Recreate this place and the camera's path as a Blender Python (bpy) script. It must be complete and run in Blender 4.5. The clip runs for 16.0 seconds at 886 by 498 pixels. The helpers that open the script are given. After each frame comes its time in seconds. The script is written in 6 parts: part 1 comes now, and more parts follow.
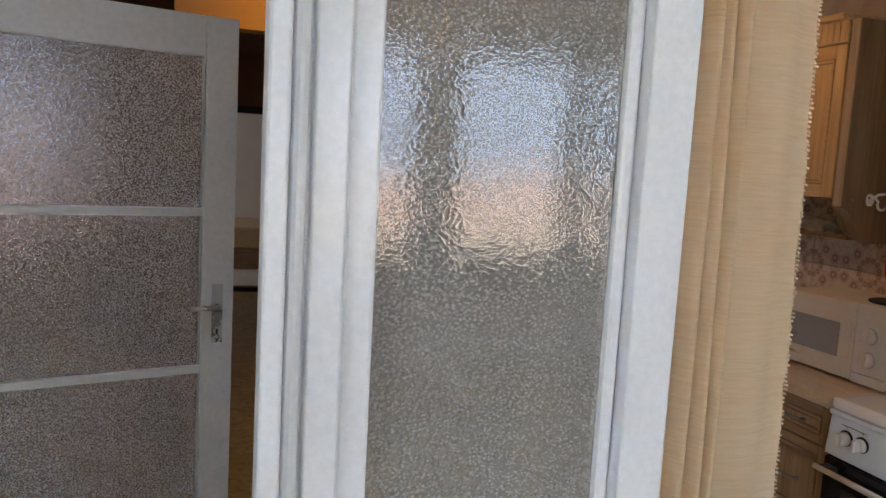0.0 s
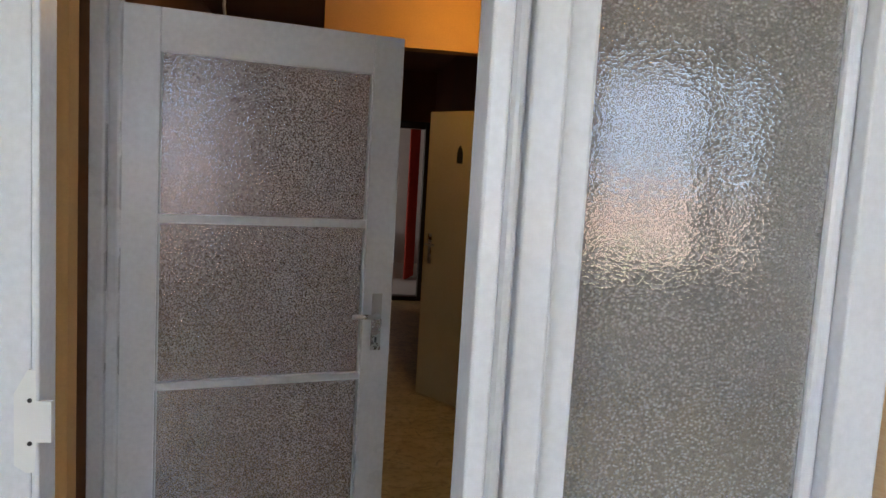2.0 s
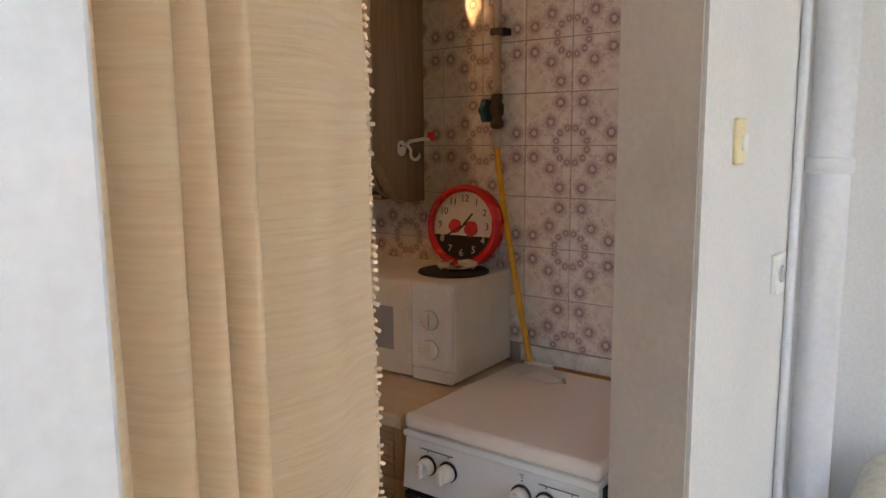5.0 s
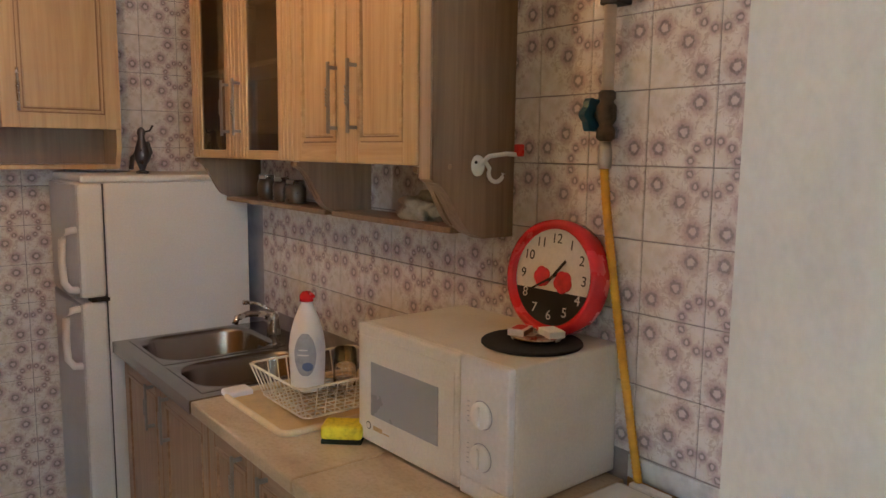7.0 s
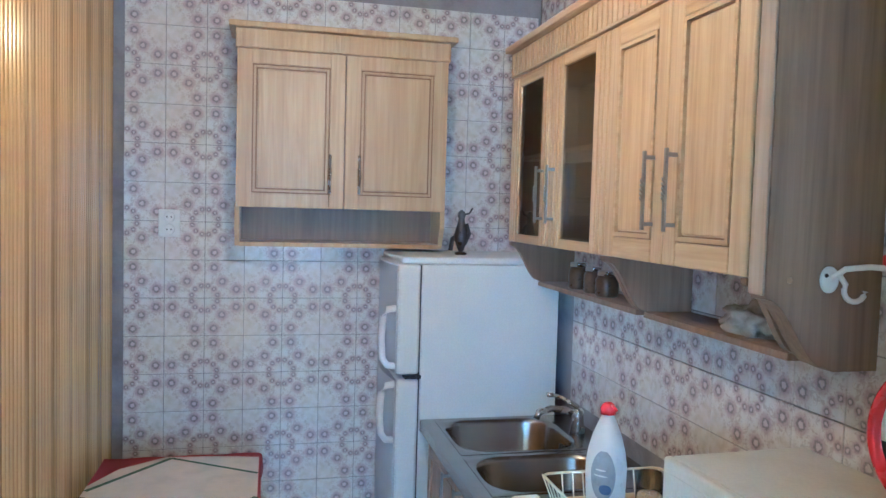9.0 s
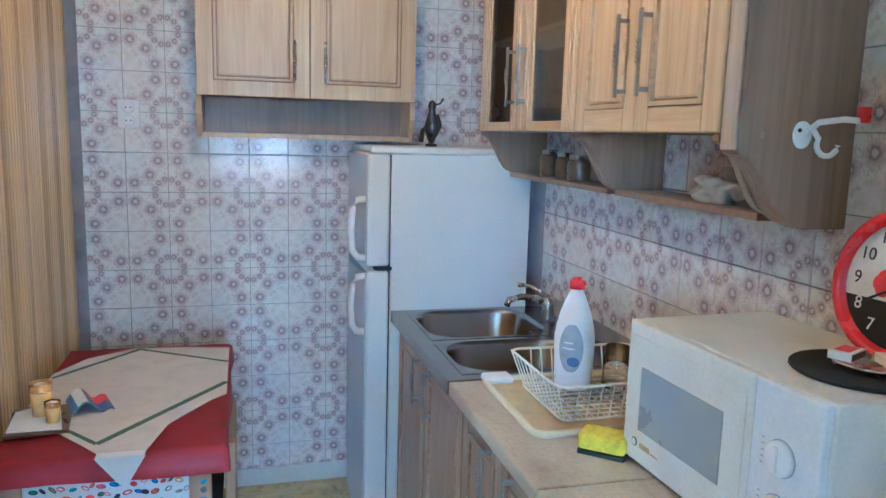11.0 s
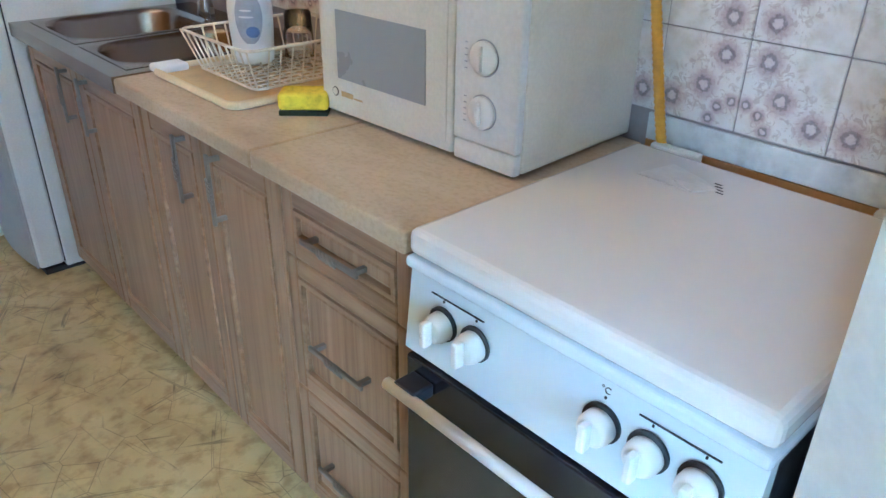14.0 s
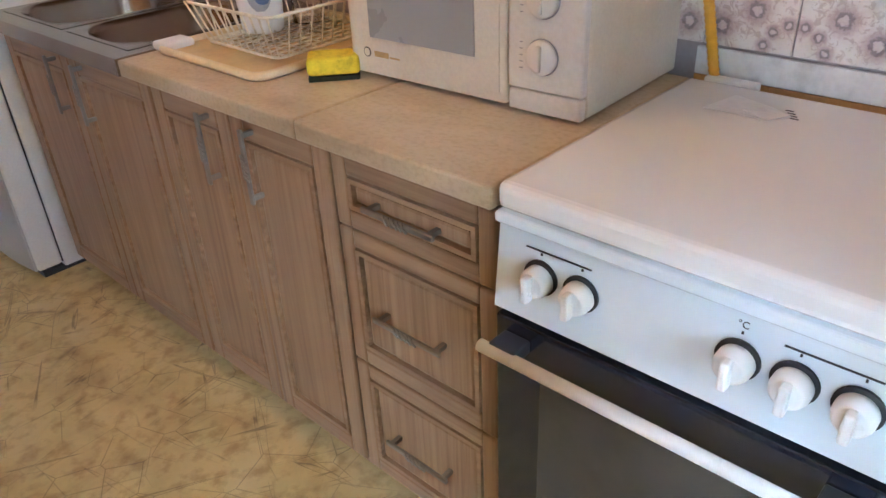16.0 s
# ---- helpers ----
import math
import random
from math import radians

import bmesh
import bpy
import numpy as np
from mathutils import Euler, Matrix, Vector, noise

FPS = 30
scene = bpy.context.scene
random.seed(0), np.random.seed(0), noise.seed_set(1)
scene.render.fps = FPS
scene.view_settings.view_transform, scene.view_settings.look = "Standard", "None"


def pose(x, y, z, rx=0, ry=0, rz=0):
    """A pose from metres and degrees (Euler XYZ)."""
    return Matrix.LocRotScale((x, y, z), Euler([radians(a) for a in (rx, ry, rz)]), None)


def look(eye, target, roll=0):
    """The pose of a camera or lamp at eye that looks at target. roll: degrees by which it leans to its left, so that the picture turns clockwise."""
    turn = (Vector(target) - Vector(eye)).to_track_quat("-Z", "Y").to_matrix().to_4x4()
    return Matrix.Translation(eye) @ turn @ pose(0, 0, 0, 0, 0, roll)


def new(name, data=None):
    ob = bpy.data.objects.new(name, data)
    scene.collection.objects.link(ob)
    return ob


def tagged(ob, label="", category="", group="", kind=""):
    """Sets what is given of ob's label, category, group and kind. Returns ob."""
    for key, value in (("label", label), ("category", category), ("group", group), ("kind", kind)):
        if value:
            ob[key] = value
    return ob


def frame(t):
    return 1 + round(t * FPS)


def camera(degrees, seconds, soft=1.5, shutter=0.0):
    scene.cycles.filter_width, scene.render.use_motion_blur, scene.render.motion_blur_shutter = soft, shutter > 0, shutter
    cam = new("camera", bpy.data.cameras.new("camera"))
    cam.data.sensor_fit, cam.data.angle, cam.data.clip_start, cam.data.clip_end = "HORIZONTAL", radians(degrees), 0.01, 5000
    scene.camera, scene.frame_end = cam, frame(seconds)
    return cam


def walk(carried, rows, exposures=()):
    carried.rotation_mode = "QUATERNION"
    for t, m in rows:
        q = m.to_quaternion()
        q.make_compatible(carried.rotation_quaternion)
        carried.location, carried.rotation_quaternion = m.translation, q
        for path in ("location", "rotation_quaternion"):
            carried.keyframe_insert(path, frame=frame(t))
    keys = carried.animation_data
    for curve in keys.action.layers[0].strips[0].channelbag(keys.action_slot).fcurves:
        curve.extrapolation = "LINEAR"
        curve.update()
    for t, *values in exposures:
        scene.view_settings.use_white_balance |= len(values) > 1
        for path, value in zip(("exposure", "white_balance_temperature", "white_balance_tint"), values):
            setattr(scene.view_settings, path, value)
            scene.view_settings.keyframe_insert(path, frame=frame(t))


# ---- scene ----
cam = camera(61.6, 16.0)
PATH = [
    (0, (-0.04, 0.156, 1.531), (0.539, 2.057, 1.308), 3.2),
    (0.5, (-0.172, 0.133, 1.549), (0.158, 2.091, 1.317), 3.8),
    (1, (-0.235, 0.139, 1.561), (-0.005, 2.114, 1.344), 3.9),
    (1.5, (-0.24, 0.15, 1.554), (-0.025, 2.127, 1.342), 3.8),
    (2, (-0.204, 0.18, 1.533), (0.093, 2.147, 1.322), 3.4),
    (2.5, (-0.059, 0.282, 1.523), (0.449, 2.205, 1.312), 2.5),
    (3, (0.088, 0.402, 1.526), (0.943, 2.194, 1.287), 1.1),
    (3.5, (0.171, 0.561, 1.517), (1.375, 2.136, 1.257), 0.6),
    (4, (0.253, 0.717, 1.521), (1.729, 2.039, 1.255), -0.1),
    (4.2, (0.305, 0.76, 1.516), (1.856, 1.993, 1.248), -0.3),
    (6.3, (1.054, 1.074, 1.513), (2.647, 2.246, 1.217), -0.4),
    (6.5, (1.131, 1.076, 1.521), (2.631, 2.367, 1.237), 0.3),
    (7, (1.233, 1.126, 1.522), (2.458, 2.686, 1.261), 0.7),
    (7.5, (1.268, 1.218, 1.544), (2.166, 2.992, 1.333), 1.3),
    (8, (1.297, 1.273, 1.578), (1.869, 3.183, 1.425), 1.9),
    (8.2, (1.316, 1.275, 1.6), (1.809, 3.209, 1.478), 2.0),
    (10.3, (1.406, 1.293, 1.565), (1.846, 3.242, 1.463), 1.5),
    (10.5, (1.413, 1.299, 1.548), (1.875, 3.239, 1.395), 1.4),
    (11, (1.39, 1.298, 1.475), (1.908, 3.205, 1.168), 1.6),
    (11.5, (1.381, 1.296, 1.404), (1.929, 3.16, 0.929), 1.7),
    (12, (1.383, 1.289, 1.354), (1.958, 3.094, 0.713), 1.7),
    (12.5, (1.387, 1.284, 1.314), (2.022, 3.016, 0.54), 2.0),
    (13, (1.386, 1.275, 1.29), (2.192, 2.892, 0.431), 2.3),
    (13.5, (1.382, 1.298, 1.29), (2.41, 2.762, 0.394), 2.4),
    (14, (1.324, 1.365, 1.295), (2.528, 2.656, 0.356), 1.0),
    (14.5, (1.298, 1.436, 1.302), (2.634, 2.542, 0.306), -0.7),
    (15, (1.289, 1.491, 1.289), (2.711, 2.435, 0.246), -1.6),
    (15.5, (1.249, 1.518, 1.275), (2.635, 2.504, 0.223), -2.2),
    (16, (1.223, 1.506, 1.263), (2.47, 2.696, 0.249), -2.8),
]
EXPOSURE = [(0, -1.40, 6700, 17), (2.0, -1.38, 6700, 17), (3.5, -1.32, 7000, 19), (4.2, -1.26, 7000, 20), (6.5, -1.0, 6800, 12), (7.0, -0.5, 6200, 9), (7.5, 0.2, 4900, 2), (8.2, 0.42, 4150, -4), (10.3, 0.40, 3650, -8), (12.0, 0.54, 4250, -6), (13.5, 0.36, 4450, -5), (14.5, 0.28, 4700, -3), (15.0, 0.2, 5300, 5), (16.0, 0.2, 5600, 10)]
walk(cam, [(t, look(eye, target, roll)) for t, eye, target, roll in PATH], EXPOSURE)

# ---- world and light ----
world = bpy.data.worlds.new("world")
scene.world = world
world.use_nodes = True
_n = world.node_tree.nodes
_sky = _n.new("ShaderNodeTexSky")
_sky.sky_type = "NISHITA"
_sky.sun_disc = False
_sky.sun_elevation = radians(38)
_sky.sun_rotation = radians(20)
world.node_tree.links.new(_sky.outputs[0], _n["Background"].inputs[0])
_n["Background"].inputs[1].default_value = 0.13


def lamp(name, kind, m, energy, color, size=0.1, size_y=None):
    d = bpy.data.lights.new(name, kind)
    d.energy, d.color = energy, color
    if kind == "AREA":
        d.shape, d.size, d.size_y = "RECTANGLE", size, size_y or size
    elif kind == "SUN":
        d.angle = radians(0.5)
    else:
        d.shadow_soft_size = size
    ob = new(name, d)
    ob.matrix_world = m
    return ob


lamp("sun", "SUN", look((8, 30, 25), (0, 0, 0)), 3.5, (1.0, 0.93, 0.82))
# sky light in the end room's window, and the two bulbs
lamp("end_room_daylight", "AREA", look((-2.98, 10.4, 1.5), (0.5, 10.2, 0.6)), 75, (1.0, 0.97, 0.92), 1.5, 1.5)
lamp("kitchen_bulb", "POINT", pose(1.54, 2.92, 2.11), 18, (1.0, 0.53, 0.20), 0.035)
lamp("hall_bulb", "POINT", pose(0.45, 4.15, 2.36), 26, (1.0, 0.62, 0.16), 0.04)


# ---- materials ----
def nodes_of(name):
    m = bpy.data.materials.new(name)
    m.use_nodes = True
    nt = m.node_tree
    return m, nt, nt.nodes["Principled BSDF"]


def coords(nt, stretch=(1, 1, 1)):
    tc = nt.nodes.new("ShaderNodeTexCoord")
    mp = nt.nodes.new("ShaderNodeMapping")
    mp.inputs["Scale"].default_value = stretch
    nt.links.new(tc.outputs["Object"], mp.inputs["Vector"])
    return mp.outputs[0]


def noise_tex(nt, vec, scale, detail=4.0, distort=0.0, rough=0.55):
    n = nt.nodes.new("ShaderNodeTexNoise")
    n.inputs["Scale"].default_value = scale
    n.inputs["Detail"].default_value = detail
    n.inputs["Roughness"].default_value = rough
    n.inputs["Distortion"].default_value = distort
    nt.links.new(vec, n.inputs["Vector"])
    return n.outputs["Fac"]


def ramp(nt, fac, stops, interp="LINEAR"):
    r = nt.nodes.new("ShaderNodeValToRGB")
    r.color_ramp.interpolation = interp
    els = r.color_ramp.elements
    while len(els) < len(stops):
        els.new(0.5)
    for e, (p, c) in zip(els, stops):
        e.position = p
        e.color = (*c, 1)
    nt.links.new(fac, r.inputs[0])
    return r.outputs[0]


def mix(nt, fac, a, b, mode="MIX"):
    n = nt.nodes.new("ShaderNodeMix")
    n.data_type, n.blend_type = "RGBA", mode
    for sock, v in ((n.inputs[0], fac), (n.inputs[6], a), (n.inputs[7], b)):
        if isinstance(v, (int, float)):
            sock.default_value = v
        elif isinstance(v, tuple):
            sock.default_value = (*v, 1)
        else:
            nt.links.new(v, sock)
    return n.outputs[2]


def mathn(nt, op, a, b=0.0):
    n = nt.nodes.new("ShaderNodeMath")
    n.operation = op
    for i, v in enumerate((a, b)):
        if isinstance(v, (int, float)):
            n.inputs[i].default_value = v
        else:
            nt.links.new(v, n.inputs[i])
    return n.outputs[0]


def bump(nt, bs, height, strength, dist=0.002):
    b = nt.nodes.new("ShaderNodeBump")
    b.inputs["Strength"].default_value = strength
    b.inputs["Distance"].default_value = dist
    nt.links.new(height, b.inputs["Height"])
    nt.links.new(b.outputs[0], bs.inputs["Normal"])


def plain(name, c, rough=0.5, metal=0.0, vary=0.12, scale=9.0, grain=0.15, gscale=120.0, coat=0.0, stain=None):
    """A surface with two scales of tone and a fine relief."""
    m, nt, bs = nodes_of(name)
    v = coords(nt)
    big = noise_tex(nt, v, scale, 5)
    dark = tuple(x * (1 - 2 * vary) for x in c) if stain is None else stain
    light = tuple(min(1, x * (1 + vary)) for x in c)
    col = ramp(nt, big, [(0.28, dark), (0.5, c), (0.75, light)])
    fine = noise_tex(nt, v, gscale, 3)
    col = mix(nt, 0.12 if grain else 0.0, col, ramp(nt, fine, [(0.3, (0.25, 0.25, 0.25)), (0.7, (1, 1, 1))]), "MULTIPLY")
    nt.links.new(col, bs.inputs["Base Color"])
    nt.links.new(mathn(nt, "ADD", mathn(nt, "MULTIPLY", big, 0.25), rough - 0.12), bs.inputs["Roughness"])
    bs.inputs["Metallic"].default_value = metal
    bs.inputs["Coat Weight"].default_value = coat
    if grain:
        bump(nt, bs, fine, grain, 0.001)
    return m


def wood(name, dark, mid, light, axis=2, rough=0.45, fine=1.0, coat=0.0, tone=0.0):
    """Long streaky grain along one axis of the object, tone differing from piece to piece."""
    m, nt, bs = nodes_of(name)
    st = [26 * fine] * 3
    st[axis] = 1.6
    v = coords(nt, tuple(st))
    info = nt.nodes.new("ShaderNodeObjectInfo")
    off = nt.nodes.new("ShaderNodeVectorMath")
    off.operation = "ADD"
    nt.links.new(v, off.inputs[0])
    nt.links.new(mathn(nt, "MULTIPLY", info.outputs["Random"], 37.0), off.inputs[1])
    g = noise_tex(nt, off.outputs[0], 1.0, 6, 1.2, 0.62)
    st2 = [85 * fine] * 3
    st2[axis] = 2.2
    f = noise_tex(nt, coords(nt, tuple(st2)), 1.0, 3)
    col = ramp(nt, g, [(0.25, dark), (0.48, mid), (0.72, light)])
    col = mix(nt, 0.24, col, ramp(nt, f, [(0.35, dark), (0.6, light)]), "MIX")
    col = mix(nt, mathn(nt, "MULTIPLY", info.outputs["Random"], 0.45), col, mid)
    if tone:
        shade = ramp(nt, info.outputs["Random"], [(0.0, (1 - tone,) * 3), (0.5, (1 - 0.3 * tone,) * 3), (1.0, (1, 1, 1))])
        col = mix(nt, 1.0, col, shade, "MULTIPLY")
    nt.links.new(col, bs.inputs["Base Color"])
    bs.inputs["Roughness"].default_value = rough
    bs.inputs["Coat Weight"].default_value = coat
    bump(nt, bs, f, 0.12, 0.001)
    return m


def clear_glass(name, tint=(1, 1, 1), rough=0.0):
    m, nt, bs = nodes_of(name)
    bs.inputs["Base Color"].default_value = (*tint, 1)
    bs.inputs["Roughness"].default_value = rough
    bs.inputs["Transmission Weight"].default_value = 1.0
    bs.inputs["IOR"].default_value = 1.5
    return m


def figured_glass(name, tint, rough, scale, steep, wave, dull, flat=1.0, depth=0.0):
    """Cast glass: small irregular bumps over a slow waviness; flat below 1 draws the bumps out sideways. depth paints
    refraction's light and dark cells into the tint.
    """
    m, nt, bs = nodes_of(name)
    bs.inputs["Base Color"].default_value = (*tint, 1)
    bs.inputs["Roughness"].default_value = rough
    bs.inputs["Transmission Weight"].default_value = 1.0 - dull
    bs.inputs["IOR"].default_value = 1.5
    v = coords(nt, (flat, 1, 1))
    vo = nt.nodes.new("ShaderNodeTexVoronoi")
    vo.feature = "SMOOTH_F1"
    vo.inputs["Scale"].default_value = scale
    vo.inputs["Smoothness"].default_value = 0.35
    nt.links.new(v, vo.inputs["Vector"])
    if depth:
        # sparkle of the bumps put into the colour: bright cell centres, dark cell rims
        thin, thick = tuple(min(1, 1.35 * c) for c in tint), tuple((1 - depth) * c for c in tint)
        nt.links.new(ramp(nt, vo.outputs["Distance"], [(0.12, thin), (0.34, tint), (0.55, thick)]), bs.inputs["Base Color"])
    small = mathn(nt, "ADD", vo.outputs["Distance"], mathn(nt, "MULTIPLY", noise_tex(nt, v, scale * 0.8, 2, 0.4), 0.9))
    h = mathn(nt, "ADD", mathn(nt, "MULTIPLY", small, steep / scale), mathn(nt, "MULTIPLY", noise_tex(nt, coords(nt), 24, 2, 0.5), wave / 24))
    bump(nt, bs, mathn(nt, "MULTIPLY", h, 1000.0), 1.0, 0.001)
    return m


M = {}
M["white_paint"] = plain("white_paint", (0.74, 0.755, 0.785), 0.30, vary=0.025, scale=3.0, grain=0.06, gscale=60, coat=0.15)
M["frame_grey"] = plain("frame_grey", (0.42, 0.44, 0.45), 0.4, vary=0.08, scale=6)
M["wall_white"] = plain("wall_white", (0.72, 0.71, 0.69), 0.85, vary=0.04, scale=2.0, grain=0.3, gscale=90)
M["jamb_paint"] = plain("jamb_paint", (0.66, 0.66, 0.62), 0.6, vary=0.06, scale=3.0, grain=0.15, gscale=70)
M["wall_ochre"] = plain("wall_ochre", (0.52, 0.28, 0.10), 0.8, vary=0.07, scale=2.5, grain=0.3)
M["wall_brown"] = plain("wall_brown", (0.19, 0.075, 0.03), 0.75, vary=0.1, scale=2.5, grain=0.3)
M["ceiling"] = plain("ceiling_paint", (0.66, 0.64, 0.60), 0.9, vary=0.04, scale=2.0, grain=0.2)
M["grout"] = plain("grout", (0.34, 0.31, 0.31), 0.9, vary=0.18, scale=7, grain=0.4)
M["skim"] = plain("skim", (0.74, 0.75, 0.74), 0.8, vary=0.15, scale=20, grain=0.6, gscale=50)
# white cooker front; the blue cast of the daylight is put into its colour
M["enamel_cool"] = plain("enamel_cool", (0.74, 0.81, 0.85), 0.2, vary=0.015, scale=4, grain=0.0, coat=0.3)
M["enamel_top"] = plain("enamel_top", (0.80, 0.78, 0.75), 0.20, vary=0.008, scale=3, grain=0.0, coat=0.4)
M["fridge_white"] = plain("fridge_white", (0.76, 0.78, 0.77), 0.38, vary=0.02, scale=3, grain=0.1, gscale=160)
M["fridge_grey"] = plain("fridge_grey", (0.50, 0.51, 0.52), 0.4, vary=0.05, scale=5)
M["mw_white"] = plain("mw_white", (0.74, 0.71, 0.62), 0.36, vary=0.03, scale=6, grain=0.08, gscale=150, stain=(0.66, 0.61, 0.50))
M["mw_panel"] = plain("mw_panel", (0.76, 0.76, 0.75), 0.4, vary=0.02, scale=6)
M["mw_window"] = plain("mw_window", (0.32, 0.33, 0.33), 0.3, vary=0.02, scale=6, grain=0.0)
M["black"] = plain("black", (0.012, 0.012, 0.014), 0.45, vary=0.2, scale=20)
M["black_gloss"] = plain("black_gloss", (0.010, 0.010, 0.012), 0.12, vary=0.1, scale=8, grain=0.0)
M["oven_glass"] = plain("oven_glass", (0.035, 0.028, 0.022), 0.1, vary=0.2, scale=4, grain=0.0)
M["black_felt"] = plain("black_felt", (0.016, 0.016, 0.018), 0.95, vary=0.3, scale=60, grain=0.7, gscale=300)
M["dark_fabric"] = plain("dark_fabric", (0.045, 0.05, 0.062), 0.95, vary=0.25, scale=40, grain=0.7, gscale=260)
M["steel"] = plain("steel", (0.55, 0.55, 0.54), 0.28, metal=1.0, vary=0.08, scale=12, grain=0.08, gscale=200)
M["sink_steel"] = plain("sink_steel", (0.36, 0.34, 0.32), 0.22, metal=1.0, vary=0.12, scale=7, grain=0.15, gscale=180)
M["chrome"] = plain("chrome", (0.60, 0.575, 0.52), 0.26, metal=1.0, vary=0.06, scale=30, grain=0.0)
M["satin_steel"] = plain("satin_steel", (0.30, 0.285, 0.26), 0.36, metal=1.0, vary=0.06, scale=30, grain=0.0)
M["red_plastic"] = plain("red_plastic", (0.60, 0.02, 0.025), 0.25, vary=0.08, scale=12, grain=0.0, coat=0.3)
M["red_print"] = plain("red_print", (0.62, 0.03, 0.04), 0.5, vary=0.25, scale=25)
M["white_plastic"] = plain("white_plastic", (0.78, 0.78, 0.76), 0.3, vary=0.03, scale=10, grain=0.0)
M["tray_cream"] = plain("tray_cream", (0.64, 0.47, 0.22), 0.45, vary=0.1, scale=14, grain=0.05)
M["cream_plastic"] = plain("cream_plastic", (0.70, 0.58, 0.36), 0.4, vary=0.06, scale=14, grain=0.05)
M["rack_wire"] = plain("rack_wire", (0.76, 0.70, 0.56), 0.42, vary=0.1, scale=40)
M["switch_yellow"] = plain("switch_yellow", (0.70, 0.60, 0.36), 0.4, vary=0.05, scale=20)
M["yellow_sponge"] = plain("yellow_sponge", (0.78, 0.62, 0.03), 0.95, vary=0.15, scale=70, grain=1.0, gscale=220)
M["green_scour"] = plain("green_scour", (0.02, 0.03, 0.02), 0.95, vary=0.3, scale=80, grain=0.9, gscale=260)
M["hose_yellow"] = plain("hose_yellow", (0.70, 0.36, 0.02), 0.35, vary=0.1, scale=30)
M["pipe_paint"] = plain("pipe_paint", (0.60, 0.50, 0.40), 0.45, vary=0.08, scale=14)
M["valve_blue"] = plain("valve_blue", (0.012, 0.09, 0.15), 0.4, vary=0.2, scale=40)
M["bronze"] = plain("bronze", (0.09, 0.065, 0.045), 0.4, metal=0.7, vary=0.3, scale=40)
M["amber_drink"] = plain("amber_drink", (0.62, 0.34, 0.09), 0.15, vary=0.12, scale=40, grain=0.0)
M["paper"] = plain("paper", (0.78, 0.76, 0.74), 0.8, vary=0.03, scale=20)
M["print_grey"] = plain("print_grey", (0.38, 0.40, 0.44), 0.6, vary=0.08, scale=50)
M["print_blue"] = plain("print_blue", (0.10, 0.16, 0.32), 0.5, vary=0.1, scale=50)
M["print_gold"] = plain("print_gold", (0.55, 0.38, 0.16), 0.5, vary=0.1, scale=50)
M["oilcloth"] = plain("oilcloth", (0.42, 0.025, 0.035), 0.5, vary=0.12, scale=12, grain=0.3, gscale=200)
M["linen"] = plain("linen", (0.66, 0.58, 0.49), 0.9, vary=0.06, scale=14, grain=0.7, gscale=320)
M["linen_white"] = plain("linen_white", (0.74, 0.73, 0.72), 0.9, vary=0.04, scale=14, grain=0.6, gscale=320)
M["green_stripe"] = plain("green_stripe", (0.09, 0.15, 0.10), 0.9, vary=0.3, scale=90, grain=0.6, gscale=320)
M["bundle_cloth"] = plain("bundle_cloth", (0.50, 0.45, 0.36), 0.9, vary=0.15, scale=25, grain=0.6)
M["sofa_fabric"] = plain("sofa_fabric", (0.74, 0.71, 0.62), 0.95, vary=0.08, scale=30, grain=0.9, gscale=160)
M["red_curtain"] = plain("red_curtain", (0.55, 0.06, 0.04), 0.85, vary=0.1, scale=10, grain=0.4)
M["jar_brown"] = plain("jar_brown", (0.10, 0.05, 0.02), 0.3, vary=0.3, scale=30)
M["figurine_wood"] = plain("figurine_wood", (0.018, 0.012, 0.010), 0.3, vary=0.3, scale=30)
M["grass"] = plain("grass", (0.07, 0.11, 0.04), 1.0, vary=0.3, scale=0.6)
M["leaf"] = plain("leaf", (0.05, 0.09, 0.03), 0.8, vary=0.3, scale=3)

M["cab_wood"] = wood("cab_wood", (0.33, 0.20, 0.095), (0.49, 0.33, 0.168), (0.60, 0.44, 0.25), 2, 0.42)
M["cab_wood_y"] = wood("cab_wood_y", (0.33, 0.20, 0.095), (0.49, 0.33, 0.168), (0.60, 0.44, 0.25), 1, 0.42)
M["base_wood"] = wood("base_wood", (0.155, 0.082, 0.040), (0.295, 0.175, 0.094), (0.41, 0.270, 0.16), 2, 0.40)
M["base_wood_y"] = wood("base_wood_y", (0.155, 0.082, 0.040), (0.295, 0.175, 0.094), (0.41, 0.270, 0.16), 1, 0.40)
M["cab_groove"] = wood("cab_groove", (0.14, 0.075, 0.03), (0.24, 0.14, 0.065), (0.32, 0.2, 0.1), 2, 0.5)
M["groove_wood"] = wood("groove_wood", (0.07, 0.04, 0.022), (0.14, 0.085, 0.05), (0.2, 0.13, 0.08), 2, 0.5)
M["side_wood"] = wood("side_wood", (0.14, 0.082, 0.045), (0.22, 0.138, 0.080), (0.30, 0.200, 0.12), 2, 0.5)
M["table_wood"] = wood("table_wood", (0.20, 0.105, 0.05), (0.33, 0.19, 0.10), (0.42, 0.26, 0.15), 2, 0.55)
M["stool_wood"] = wood("stool_wood", (0.22, 0.16, 0.11), (0.36, 0.27, 0.19), (0.46, 0.36, 0.27), 2, 0.65)
M["stool_wood_x"] = wood("stool_wood_x", (0.22, 0.16, 0.11), (0.36, 0.27, 0.19), (0.46, 0.36, 0.27), 0, 0.65)
